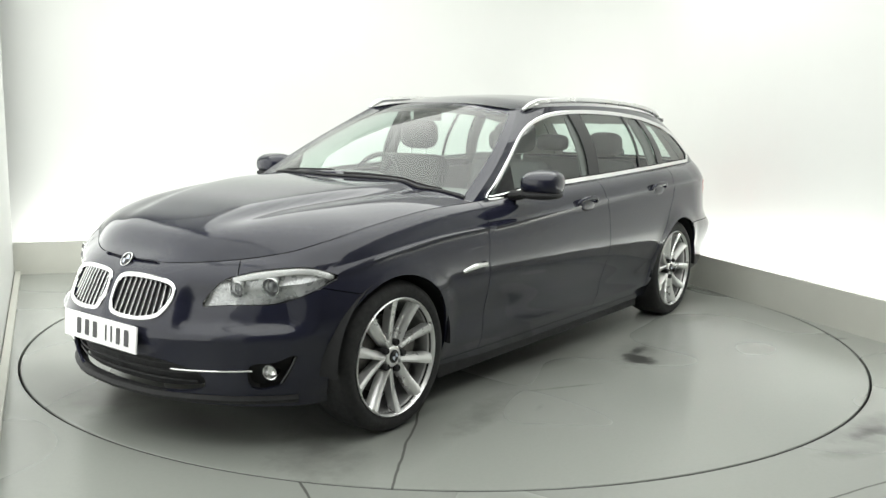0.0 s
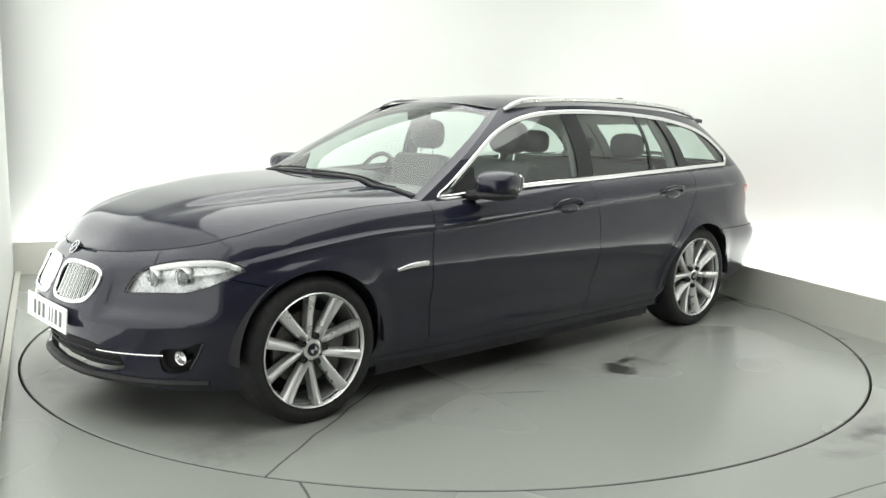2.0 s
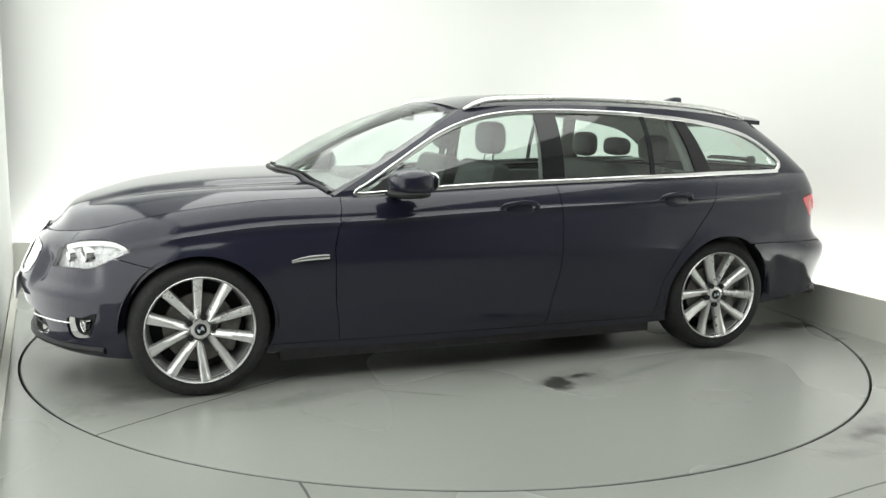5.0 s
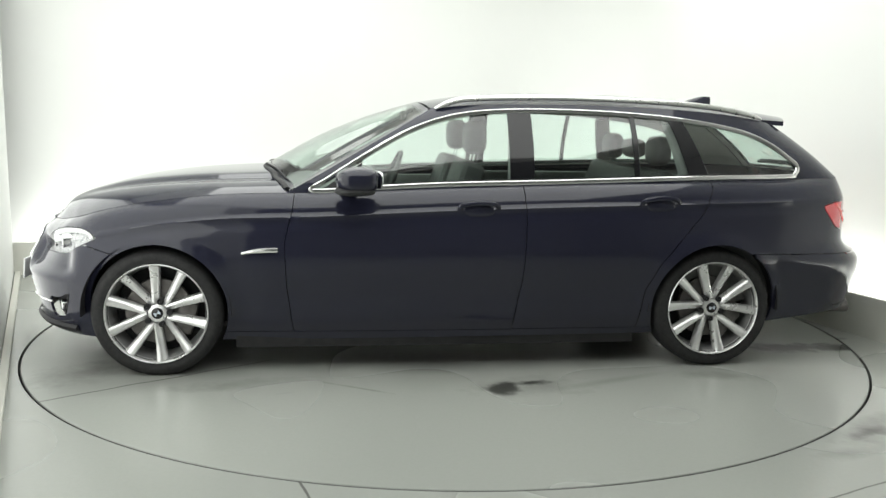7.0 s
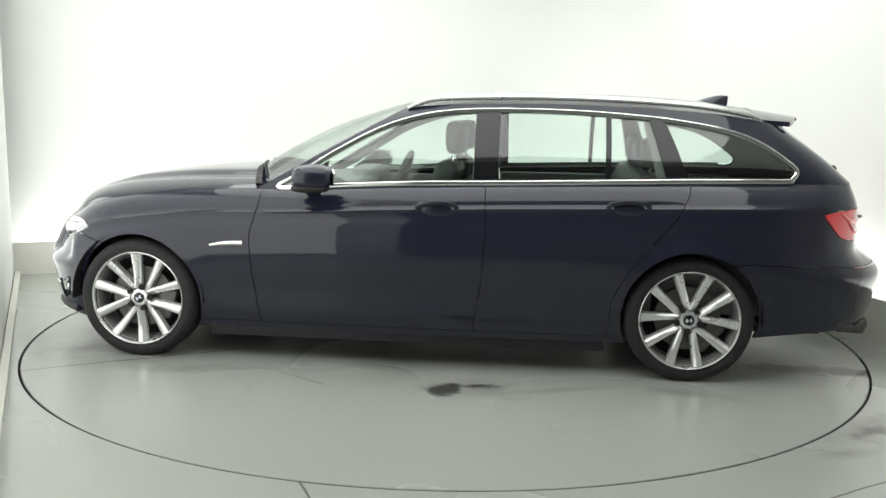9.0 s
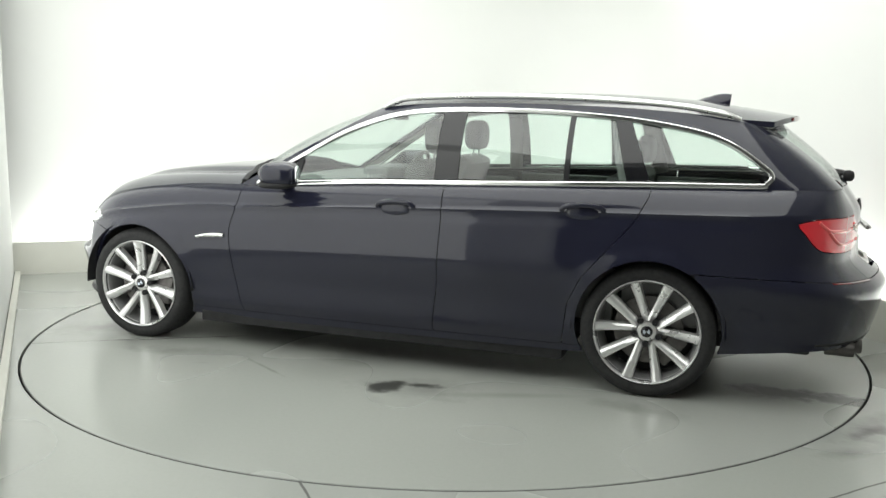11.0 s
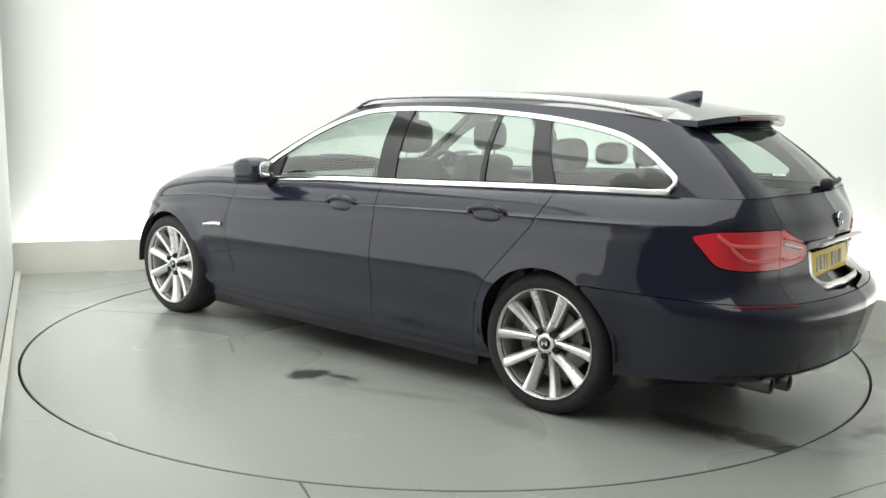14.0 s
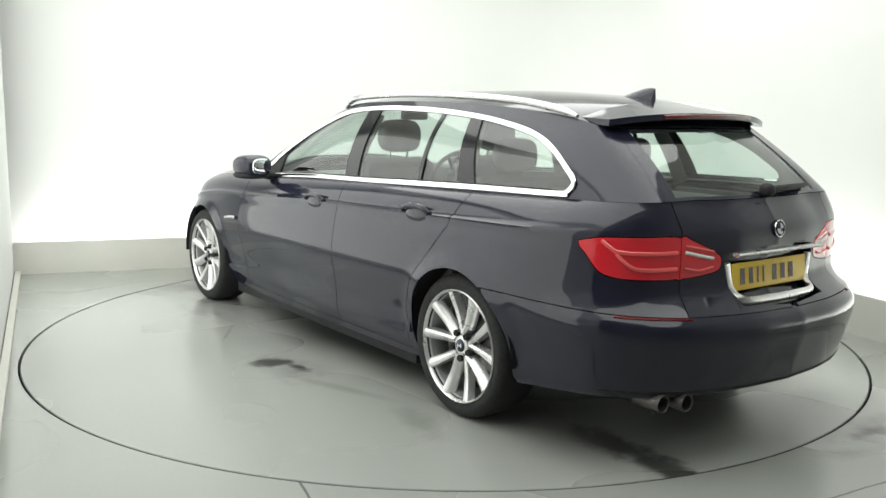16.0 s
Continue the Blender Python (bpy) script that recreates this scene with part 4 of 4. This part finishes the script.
def front_low():
    g = cpart("lower_intake", SH.mesh("intake", "both", 0.0, 0.0, -0.05), M_BLACK, label="black lower air intake")
    for z in (0.275, 0.31, 0.345):
        bm = bmesh.new()
        pts = [on_low(sfront(-0.45) * k / 10, z, -0.03) for k in range(11)]
        pts = [flip(p, -1) for p in pts[::-1]] + pts[1:]
        tube(bm, pts, 0.005, 6, False, 1.0)
        cpart("intake_bar", bm, M_BLACK, g)
    for sd, sign in (("l", 1), ("r", -1)):
        f = cpart("fog_lamp_recess", SH.mesh("fog", sd, 0.0, 0.0, -0.045), M_BLACK, label="black recess with a round fog lamp")
        s, z = S_FOG + 0.005, 0.328
        m = facing(flip(on_low(s, z, -0.03), sign), (normal_low(s, z, sign) + Vector((-1.0, 0, 0))).normalized())
        bm = bmesh.new()
        lathe(bm, [(0.001, 0.012), (0.020, 0.008), (0.027, -0.012), (0.031, -0.014), (0.033, 0.02)], 28, m=m)
        cpart("fog_lamp", bm, M_REFL, f, "round clear fog lamp")
        bm = low_tube([tuple(p) for p in spline([(sfront(-0.36), 0.338), (sfront(-0.46), 0.338), (S_FOG - 0.07, 0.345)], 6)], 0.0038, 0.0, sign, 1.2)
        cpart("bumper_strip", bm, M_CHROME, label="thin chrome strip in the bumper")
        bm = low_tube([tuple(p) for p in spline([(S_FOG + 0.045, 0.29), (S_FOG + 0.08, 0.345), (S_FOG + 0.107, 0.402)], 5)], 0.005, 0.0, sign)
        cpart("fog_trim", bm, M_GLOSS, f)
    # black lip under the bumper
    bm = bmesh.new()
    pts = [on_low(sx(-1.95) * k / 16, 0.215, -0.01) for k in range(17)]
    pts = [flip(p, -1) for p in pts[::-1]] + pts[1:]
    tube(bm, pts, 0.022, 8, False, 1.3)
    cpart("front_lip", bm, M_BLACK)


def plate(x, z, face, material, label, tilt, y0=0.0):
    """A number plate of the usual size; its characters are plain bars."""
    m = Matrix.Translation((x, y0, z)) @ pose(0, 0, 0, 0, tilt, 0)
    bm = bmesh.new()
    box(bm, (-0.004, -0.26, -0.0555), (0.004, 0.26, 0.0555), 0.003, 2, m)
    p = cpart("number_plate", bm, material, label=label)
    w = (0.030, 0.026, 0.010, 0.010, 0.030, 0.030, 0.030)
    y = -0.21
    for k, wk in enumerate(w):
        bm = bmesh.new()
        box(bm, (face * 0.005, y, -0.033), (face * 0.0062, y + wk, 0.033), 0.0, 1, m)
        cpart("plate_bar", bm, M_GLOSS, p, smooth_angle=0)
        y += wk + (0.060 if k == 3 else 0.029)
    return p


def badge(p, n, r, parent):
    m = facing(p, n)
    bm = bmesh.new()
    lathe(bm, [(0.001, -0.006), (r * 0.85, -0.004), (r, 0.0), (r, 0.006)], 32, m=m)
    b = cpart("badge", bm, M_GLOSS, parent, "round badge in black, blue and white")
    bm = bmesh.new()
    for k in range(4):
        c = bm.verts.new(m @ Vector((0, -0.0075, 0)))
        a0 = math.pi / 2 * k
        if k % 2:
            continue
        arc = [bm.verts.new(m @ Vector((r * 0.62 * math.cos(a0 + i * math.pi / 16), -0.0072, r * 0.62 * math.sin(a0 + i * math.pi / 16)))) for i in range(9)]
        for a, q in zip(arc, arc[1:]):
            bm.faces.new((c, a, q))
    bmesh.ops.delete(bm, geom=[v for v in bm.verts if not v.link_faces], context="VERTS")
    part("badge_quarter", bm, M_BADGE, parent, smooth=0).location = (0, 0, 0)
    bm = bmesh.new()
    tube(bm, [m @ Vector((r * 0.95 * math.cos(a), -0.005, r * 0.95 * math.sin(a))) for a in [2 * math.pi * k / 24 for k in range(24)]], r * 0.07, 6, True)
    part("badge_rim", bm, M_CHROME, parent)


def tail_lamps():
    for sd, sign in (("l", 1), ("r", -1)):
        a = cpart("tail_light", SH.mesh("tail_out", sd, 0.002, 0.01, 0.002), M_RED, label="red wraparound tail light with light bars")
        b = cpart("inner_tail_light", SH.mesh("tail_in", sd, 0.002, 0.01, 0.002), M_RED, label="red tail light on the tailgate")
        # light bars that drop along the lamp's outer edge and turn inwards
        for x0, top, low in ((2.25, 0.893, 0.845), (2.31, 0.845, 0.782)):
            pts = [(sx(x0), top), (sx(x0 + 0.035), (top + low) / 2), (sx(x0 + 0.075), low + 0.006), (srear(-0.69), low), (srear(-0.59), low + 0.002)]
            bm = low_tube([tuple(p) for p in spline(pts, 5)], 0.006, 0.003, sign, 1.4)
            cpart("light_bar", bm, M_REDBAR, a, "brighter red light bar")
        for z0 in (0.872, 0.785):
            pts = [(srear(-0.55), z0), (srear(-0.47), z0 - 0.012), (srear(-0.40), z0 - 0.026 if z0 > 0.8 else z0)]
            bm = low_tube([tuple(p) for p in spline(pts, 5)], 0.005, 0.003, sign, 1.0)
            cpart("light_bar", bm, M_REDBAR, b, "brighter red light bar")
        pts = [(srear(-0.55), 0.848), (srear(-0.40), 0.818)]
        bm = low_tube([tuple(p) for p in spline(pts, 6)], 0.007, 0.001, sign, 1.0)
        cpart("reversing_lamp", bm, M_BULB, b, "pale reversing lamp strip")
        pts = [(sx(2.32), 0.614), (srear(-0.72), 0.611), (srear(-0.56), 0.608)]
        bm = low_tube([tuple(p) for p in spline(pts, 6)], 0.009, -0.002, sign, 0.6)
        cpart("reflector", bm, M_REDD, label="slim dark red reflector in the bumper")


def rear_low():
    w = cpart("plate_recess", SH.mesh("well", "both", 0.0, 0.0, -0.045), M_PAINT, label="recess for the rear number plate", smooth_angle=60)
    # U-shaped ledge round the foot of the recess; satin metal imitates dark paint's bright reflection
    half = [(srear(-0.322), 0.792), (srear(-0.305), 0.73), (srear(-0.282), 0.675), (srear(-0.24), 0.652), (srear(-0.12), 0.650), (S_END, 0.650)]
    u = [on_low(s, z, -0.010) for s, z in (tuple(p) for p in spline(half, 4))]
    bm = bmesh.new()
    tube(bm, u + [flip(p, -1) for p in u[-2::-1]], 0.013, 8, False, 1.5, (1, 0, 0))
    cpart("recess_ledge", bm, M_SATIN, w, "bright ledge under the number plate")
    x = lower(S_END, 0.74).x
    plate(x - 0.030, 0.732, 1, M_YELLOW, "yellow rear number plate with dark characters", -6)
    bm = bmesh.new()
    tube(bm, [(x + 0.012, -0.30 + 0.06 * k, 0.832) for k in range(11)], 0.010, 8, False, 1.6)
    cpart("tailgate_handle", bm, M_SATIN, label="bright handle strip over the plate")
    badge(on_low(S_END, 0.918, 0.002), Vector((1, 0, 0.1)), 0.036, TAILGATE)
    for y in (-0.625, -0.535):
        bm = bmesh.new()
        xe = at_s(srear(y))[0] - 0.045
        lathe(bm, [(0.034, xe - 0.13), (0.036, xe - 0.01), (0.034, xe), (0.030, xe - 0.004), (0.028, xe - 0.12), (0.001, xe - 0.12)], 28, "x", Matrix.Translation((0, y, 0.272)))
        cpart("tailpipe", bm, M_DISCB, label="round dull steel tailpipe")
    # crease of the bumper and dark valance
    bm = bmesh.new()
    pts = [on_low(S_END - 0.95 * k / 14, 0.312, -0.016) for k in range(15)]
    pts = [flip(p, -1) for p in pts[::-1]] + pts[1:]
    tube(bm, pts, 0.016, 8, False, 1.2)
    cpart("rear_valance", bm, M_BLACK)


def side_details():
    for sign in (1, -1):
        # side gill behind the front wheel
        pts = spline([(sx(-1.055), 0.640), (sx(-1.0), 0.650), (sx(-0.93), 0.656), (sx(-0.872), 0.657)], 5)
        bm = bmesh.new()
        tube(bm, [flip(on_low(s, z, 0.004), sign) for s, z in pts], lambda t: 0.006 + 0.004 * smooth(0, 0.6, t), 8, False, 1.3, (0, 1, 0))
        g = cpart("side_gill", bm, M_CHROME, label="slim chrome gill with an indicator lens")
        for hx, hz in ((0.165, 0.872), (1.15, 0.902)):
            s = sx(hx)
            h = [flip(on_low(s + d, hz + e, o), sign) for d, e, o in ((-0.105, -0.004, 0.002), (-0.09, -0.001, 0.022), (-0.03, 0.003, 0.034), (0.04, 0.004, 0.034), (0.085, 0.003, 0.026), (0.105, 0.002, 0.002))]
            bm = bmesh.new()
            tube(bm, spline(h, 4), 0.0105, 10, False, 1.25, (0, 1, 0))
            hd = cpart("door_handle", bm, M_PAINT, label="body-coloured pull handle")
            c = on_low(s, hz - 0.012, -0.006)
            bm = blob((c.x, c.y * sign, c.z), (0.085, 0.012, 0.034), 2.2)
            cpart("handle_cup", bm, M_PAINT, hd)
        # door mirror
        m = Matrix.Translation((-0.475, -0.985 * sign, 1.022)) @ pose(0, 0, 0, 0, 0, 10 * sign)
        bm = blob((0, 0, 0), (0.105, 0.105, 0.068), 2.9, m)
        for v in bm.verts:
            d = v.co.x + 0.475
            v.co.z = 1.022 + (v.co.z - 1.022) * (1 - 0.9 * max(0, -d) ** 1.2 * 3)
        mir = cpart("door_mirror", bm, M_PAINT, label="body-coloured door mirror")
        bm = blob((0, 0, 0), (0.009, 0.076, 0.046), 3.2, m @ Matrix.Translation((0.098, 0, 0.002)) @ pose(0, 0, 0, 0, 0, 14 * sign))
        cpart("mirror_glass", bm, M_MIRROR, mir, "mirror glass")
        bm = blob((-0.01, 0, -0.055), (0.10, 0.10, 0.024), 2.6, m)
        cpart("mirror_base", bm, M_BLACK, mir, "black lower shell")
        bm = bmesh.new()
        tube(bm, [(-0.52, -0.825 * sign, 0.955), (-0.51, -0.87 * sign, 0.958), (-0.495, -0.92 * sign, 0.975)], 0.026, 10, False, 1.5, (0, 0, 1))
        cpart("mirror_stalk", bm, M_BLACK, mir)
        tri = [(-0.64, 0.965), (-0.46, 0.972), (-0.44, 1.095)]
        bm = bmesh.new()
        vs = [bm.verts.new(flip(on_glasshouse(x, z, 0.006), sign)) for x, z in tri]
        vi = [bm.verts.new(flip(on_glasshouse(x, z, -0.006), sign)) for x, z in tri]
        bm.faces.new(vs)
        for i in range(3):
            bm.faces.new((vs[i - 1], vs[i], vi[i], vi[i - 1]))
        cpart("mirror_triangle", bm, M_BLACK, mir, smooth_angle=0)
        # roof rail
        pts = spline([(-0.04, -0.575, 1.385), (0.04, -0.588, 1.420), (0.16, -0.600, 1.442), (0.6, -0.606, 1.456), (1.1, -0.598, 1.448), (1.5, -0.585, 1.424), (1.74, -0.572, 1.390), (1.85, -0.562, 1.360)], 6)
        bm = bmesh.new()
        tube(bm, [(p[0], p[1] * sign, p[2]) for p in pts], lambda t: 0.0165 * (0.5 + 0.5 * min(1, 8 * t, 8 * (1 - t))), 10, False, 1.15)
        cpart("roof_rail", bm, M_SATIN, label="satin aluminium roof rail")
        # rubber seal under the bright window strip
        bm = bmesh.new()
        tube(bm, [flip(on_glasshouse(x, belt(x) + 0.014, 0.003), sign) for x in [-0.5 + 0.1 * k for k in range(25)]], 0.004, 6, False, 1.5, (0, 1, 0))
        cpart("window_seal", bm, M_BLACK)


def roof_details():
    bm = bmesh.new()
    rows = []
    for k in range(13):
        t = k / 12
        x = 1.585 + 0.195 * t
        h = 0.06 * math.sin(math.pi / 2 * min(1, 1.05 * t)) ** 1.3
        w = 0.034 * math.sin(math.pi * min(1, 0.15 + 0.7 * t))
        zb = ROOF_Z(x) - 0.004
        rows.append([bm.verts.new((x + 0.006 * j / 6 * t, w * (1 - 0.85 * (j / 6) ** 1.5) * sg, zb + h * j / 6)) for sg, js in ((1, range(7)), (-1, range(5, -1, -1))) for j in js])
    for p, q in zip(rows, rows[1:]):
        for i in range(len(p) - 1):
            bm.faces.new((p[i], q[i], q[i + 1], p[i + 1]))
    bm.faces.new(rows[-1])
    bmesh.ops.recalc_face_normals(bm, faces=bm.faces[:])
    cpart("roof_aerial", bm, M_PAINT, label="shark-fin roof aerial")

    def sp(u, v):
        y = -0.535 + 1.07 * u
        k = (y / 0.535) ** 2
        x = 1.86 + (0.275 - 0.10 * k) * v - 0.03 * k
        z = ROOF_Z(1.86) + 0.004 - 0.07 * (abs(y) / 0.545) ** 2.4 - 0.044 * v * (1 - 0.8 * k)
        return x, y, z
    bm = bmesh.new()
    nu, nv = 28, 8
    up = [[bm.verts.new(sp(i / nu, j / nv)) for j in range(nv + 1)] for i in range(nu + 1)]
    dn = [[bm.verts.new(Vector(sp(i / nu, j / nv)) - Vector((0.0, 0, 0.026 if 0 < j else 0.03))) for j in range(nv + 1)] for i in range(nu + 1)]
    for g, fl in ((up, 1), (dn, -1)):
        for i in range(nu):
            for j in range(nv):
                r = (g[i][j], g[i][j + 1], g[i + 1][j + 1], g[i + 1][j])
                bm.faces.new(r[::-1] if fl > 0 else r)
    for i in range(nu):
        bm.faces.new((up[i][nv], up[i + 1][nv], dn[i + 1][nv], dn[i][nv]))
    for i in (0, nu):
        for j in range(nv):
            bm.faces.new((up[i][j], up[i][j + 1], dn[i][j + 1], dn[i][j]))
    bmesh.ops.recalc_face_normals(bm, faces=bm.faces[:])
    sp_ob = cpart("roof_spoiler", bm, M_PAINT, label="body-coloured spoiler over the rear window")
    bm = bmesh.new()
    tube(bm, [Vector(sp(0.22 + 0.56 * k / 12, 1.0)) + Vector((0.002, 0, -0.013)) for k in range(13)], 0.009, 8, False, 0.7)
    cpart("brake_lamp", bm, M_REDD, sp_ob, "slim red high brake light")
    # rear wiper
    bm = bmesh.new()
    e = edge(S_END)
    p0 = Vector((e.x + 0.006, 0.0, e.z + 0.03))
    blob((p0.x, p0.y, p0.z), (0.03, 0.035, 0.03), 2.4, None, 20, 12, bm)
    w = cpart("rear_wiper", bm, M_BLACK, label="black rear window wiper, parked")
    arm = []
    for y, v, off in ((0.0, 0.10, 0.03), (0.13, 0.13, 0.045), (0.27, 0.14, 0.04), (0.38, 0.14, 0.03)):
        g = green(srear(-y) if y else S_END, v)
        arm.append(Vector((g.x + off, y, g.z)))
    bm = bmesh.new()
    tube(bm, spline(arm, 5), lambda t: 0.016 - 0.007 * t, 8)
    cpart("wiper_arm", bm, M_BLACK, w)
    bm = bmesh.new()
    tube(bm, [p + Vector((-0.018, 0.01, -0.008)) for p in arm[1:]], 0.009, 6)
    cpart("wiper_blade", bm, M_BLACK, w)
    # front wipers along the cowl
    for a, b, v0, v1 in ((-0.10, -0.62, 0.022, 0.045), (0.48, -0.02, 0.022, 0.045)):
        bm = bmesh.new()
        pts = []
        for k in range(9):
            t = k / 8
            y = a + (b - a) * t
            ww = 1 - abs(y) / abs(green(S_A, 0.05).y)
            p = screen_at(ww, v0 + (v1 - v0) * t)
            pts.append((p.x - 0.006, y, p.z + 0.008))
        tube(bm, pts, lambda t: 0.007 - 0.003 * t, 6)
        cpart("front_wiper", bm, M_BLACK, label="black windscreen wiper")
    bm = bmesh.new()
    pts = []
    for k in range(21):
        y = -0.76 + 1.52 * k / 20
        ww = 1 - abs(y) / abs(green(S_A, 0.0).y)
        p = hood_at(S_A, ww)
        pts.append((p.x + 0.012, y, p.z + 0.004))
    tube(bm, pts, 0.008, 8, False, 2.2)
    cpart("cowl", bm, M_BLACK, label="black cowl at the foot of the windscreen")
    badge(on_low(0.0, 0.729, 0.003), Vector((-0.8, 0, 0.6)), 0.033, BUMPER)


# ---- cabin ----
def seat(y, x, rear=False):
    bm = bmesh.new()
    box(bm, (x - 0.52, y - 0.25, 0.42), (x, y + 0.25, 0.58), 0.06, 3)
    s = cpart("seat", bm, M_LEATHER, label="black leather seat with a headrest")
    lean = pose(0, 0, 0, 0, 18, 0)
    bm = bmesh.new()
    box(bm, (-0.07, -0.25, 0.0), (0.07, 0.25, 0.60), 0.06, 3, Matrix.Translation((x - 0.01, y, 0.52)) @ lean)
    cpart("backrest", bm, M_LEATHER, s)
    top = Matrix.Translation((x - 0.01, y, 0.52)) @ lean @ Vector((0, 0, 0.60))
    bm = blob((top.x + 0.02, y, top.z + 0.135), (0.062, 0.135, 0.095), 3.2)
    cpart("headrest", bm, M_LEATHER, s)
    for d in (-0.06, 0.06):
        bm = bmesh.new()
        tube(bm, [(top.x, y + d, top.z - 0.03), (top.x + 0.02, y + d, top.z + 0.07)], 0.007, 8)
        cpart("headrest_post", bm, M_CHROME, s)


def cabin():
    seat(-0.37, 0.02)
    seat(0.37, 0.02)
    bm = bmesh.new()
    box(bm, (0.62, -0.66, 0.42), (1.15, 0.66, 0.58), 0.06, 3)
    b = cpart("rear_bench", bm, M_LEATHER, label="black leather rear bench with three headrests")
    bm = bmesh.new()
    box(bm, (-0.07, -0.66, 0), (0.07, 0.66, 0.56), 0.06, 3, Matrix.Translation((1.10, 0, 0.53)) @ pose(0, 0, 0, 0, 20, 0))
    cpart("backrest", bm, M_LEATHER, b)
    for y in (-0.42, 0.0, 0.42):
        bm = blob((1.30, y, 1.165), (0.055, 0.125, 0.085 if y else 0.06), 3.0)
        cpart("headrest", bm, M_LEATHER, b)
    bm = bmesh.new()
    box(bm, (1.36, -0.68, 0.945), (2.26, 0.68, 0.96), 0.005)
    cpart("load_cover", bm, M_COVER, label="grey roller cover over the load bay")
    bm = bmesh.new()
    box(bm, (-0.90, -0.74, 0.72), (-0.34, 0.74, 0.955), 0.05, 3)
    box(bm, (-0.52, 0.18, 0.90), (-0.32, 0.56, 1.01), 0.045, 3)
    cpart("dashboard", bm, M_TRIM, label="dark grey dashboard with an instrument hood")
    m = Matrix.Translation((-0.22, 0.37, 0.93)) @ pose(0, 0, 0, 0, -68, 0)
    bm = bmesh.new()
    tube(bm, [m @ Vector((0.185 * math.cos(a), 0.185 * math.sin(a), 0)) for a in [2 * math.pi * k / 32 for k in range(32)]], 0.015, 8, True)
    w = cpart("steering_wheel", bm, M_LEATHER, label="black leather steering wheel on the offside")
    bm = blob((0, 0, -0.01), (0.075, 0.075, 0.03), 2.4, m)
    cpart("wheel_boss", bm, M_BLACK, w)
    for a in (0, 120, 240):
        bm = bmesh.new()
        r = radians(a + 90)
        tube(bm, [m @ Vector((0.05 * math.cos(r), 0.05 * math.sin(r), -0.01)), m @ Vector((0.18 * math.cos(r), 0.18 * math.sin(r), 0))], 0.014, 8)
        cpart("wheel_spoke", bm, M_BLACK, w)
    for sign in (1, -1):
        for x0, x1, z1 in ((-0.78, 0.38, 0.955), (0.42, 1.30, 0.985), (1.34, 1.98, 1.0)):
            bm = bmesh.new()
            box(bm, (x0, sign * 0.79, 0.34), (x1, sign * 0.735, z1 - 0.02), 0.02, 2)
            cpart("door_card", bm, M_TRIM, label="dark grey inner door lining")
        for xa, xb, t in ((0.38, 0.40, 0.045), (1.36, 1.28, 0.05)):
            bm = bmesh.new()
            a, c = on_glasshouse(xa, 1.0, -0.035), on_glasshouse(xb, 1.365, -0.035)
            tube(bm, [flip(a, sign), flip((a + c) / 2 + Vector((0, -0.02, 0)), sign), flip(c, sign)], t, 8, False, 0.5, (1, 0, 0))
            cpart("inner_pillar", bm, M_TRIM)
    bm = bmesh.new()
    box(bm, (-0.18, -0.10, 1.315), (-0.155, 0.10, 1.37), 0.012)
    cpart("inside_mirror", bm, M_BLACK, label="black inside mirror")
    bm = bmesh.new()
    box(bm, (-0.8, -0.72, 0.30), (2.2, 0.72, 0.36), 0.01)
    cpart("cabin_floor", bm, M_BLACK)


headlamps()
kidneys()
front_low()
plate(lower(0, 0.45).x - 0.008, 0.452, -1, M_WHITE, "white front number plate with dark characters", 4, 0.0)
tail_lamps()
rear_low()
side_details()
roof_details()
cabin()


# ---- the turn of the disc and the car on it ----
def motions():
    rows = [(0.0, 53.1), (0.5, 51.3), (1.0, 48.5), (1.5, 45.3), (2.0, 41.75), (2.5, 38.2), (3.0, 34.75), (3.5, 31.3), (4.0, 27.95), (6.5, 11.0), (7.0, 7.6), (7.5, 4.2), (8.0, 0.8), (8.5, -2.5),
            (9.0, -5.7), (11.5, -22.3), (12.0, -25.75), (12.5, -29.1), (13.0, -32.5), (13.5, -35.8), (14.0, -39.3), (14.5, -42.7), (15.0, -46.2), (15.5, -49.5), (16.0, -53.0)]
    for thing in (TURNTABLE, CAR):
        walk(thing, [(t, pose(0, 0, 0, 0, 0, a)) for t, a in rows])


motions()
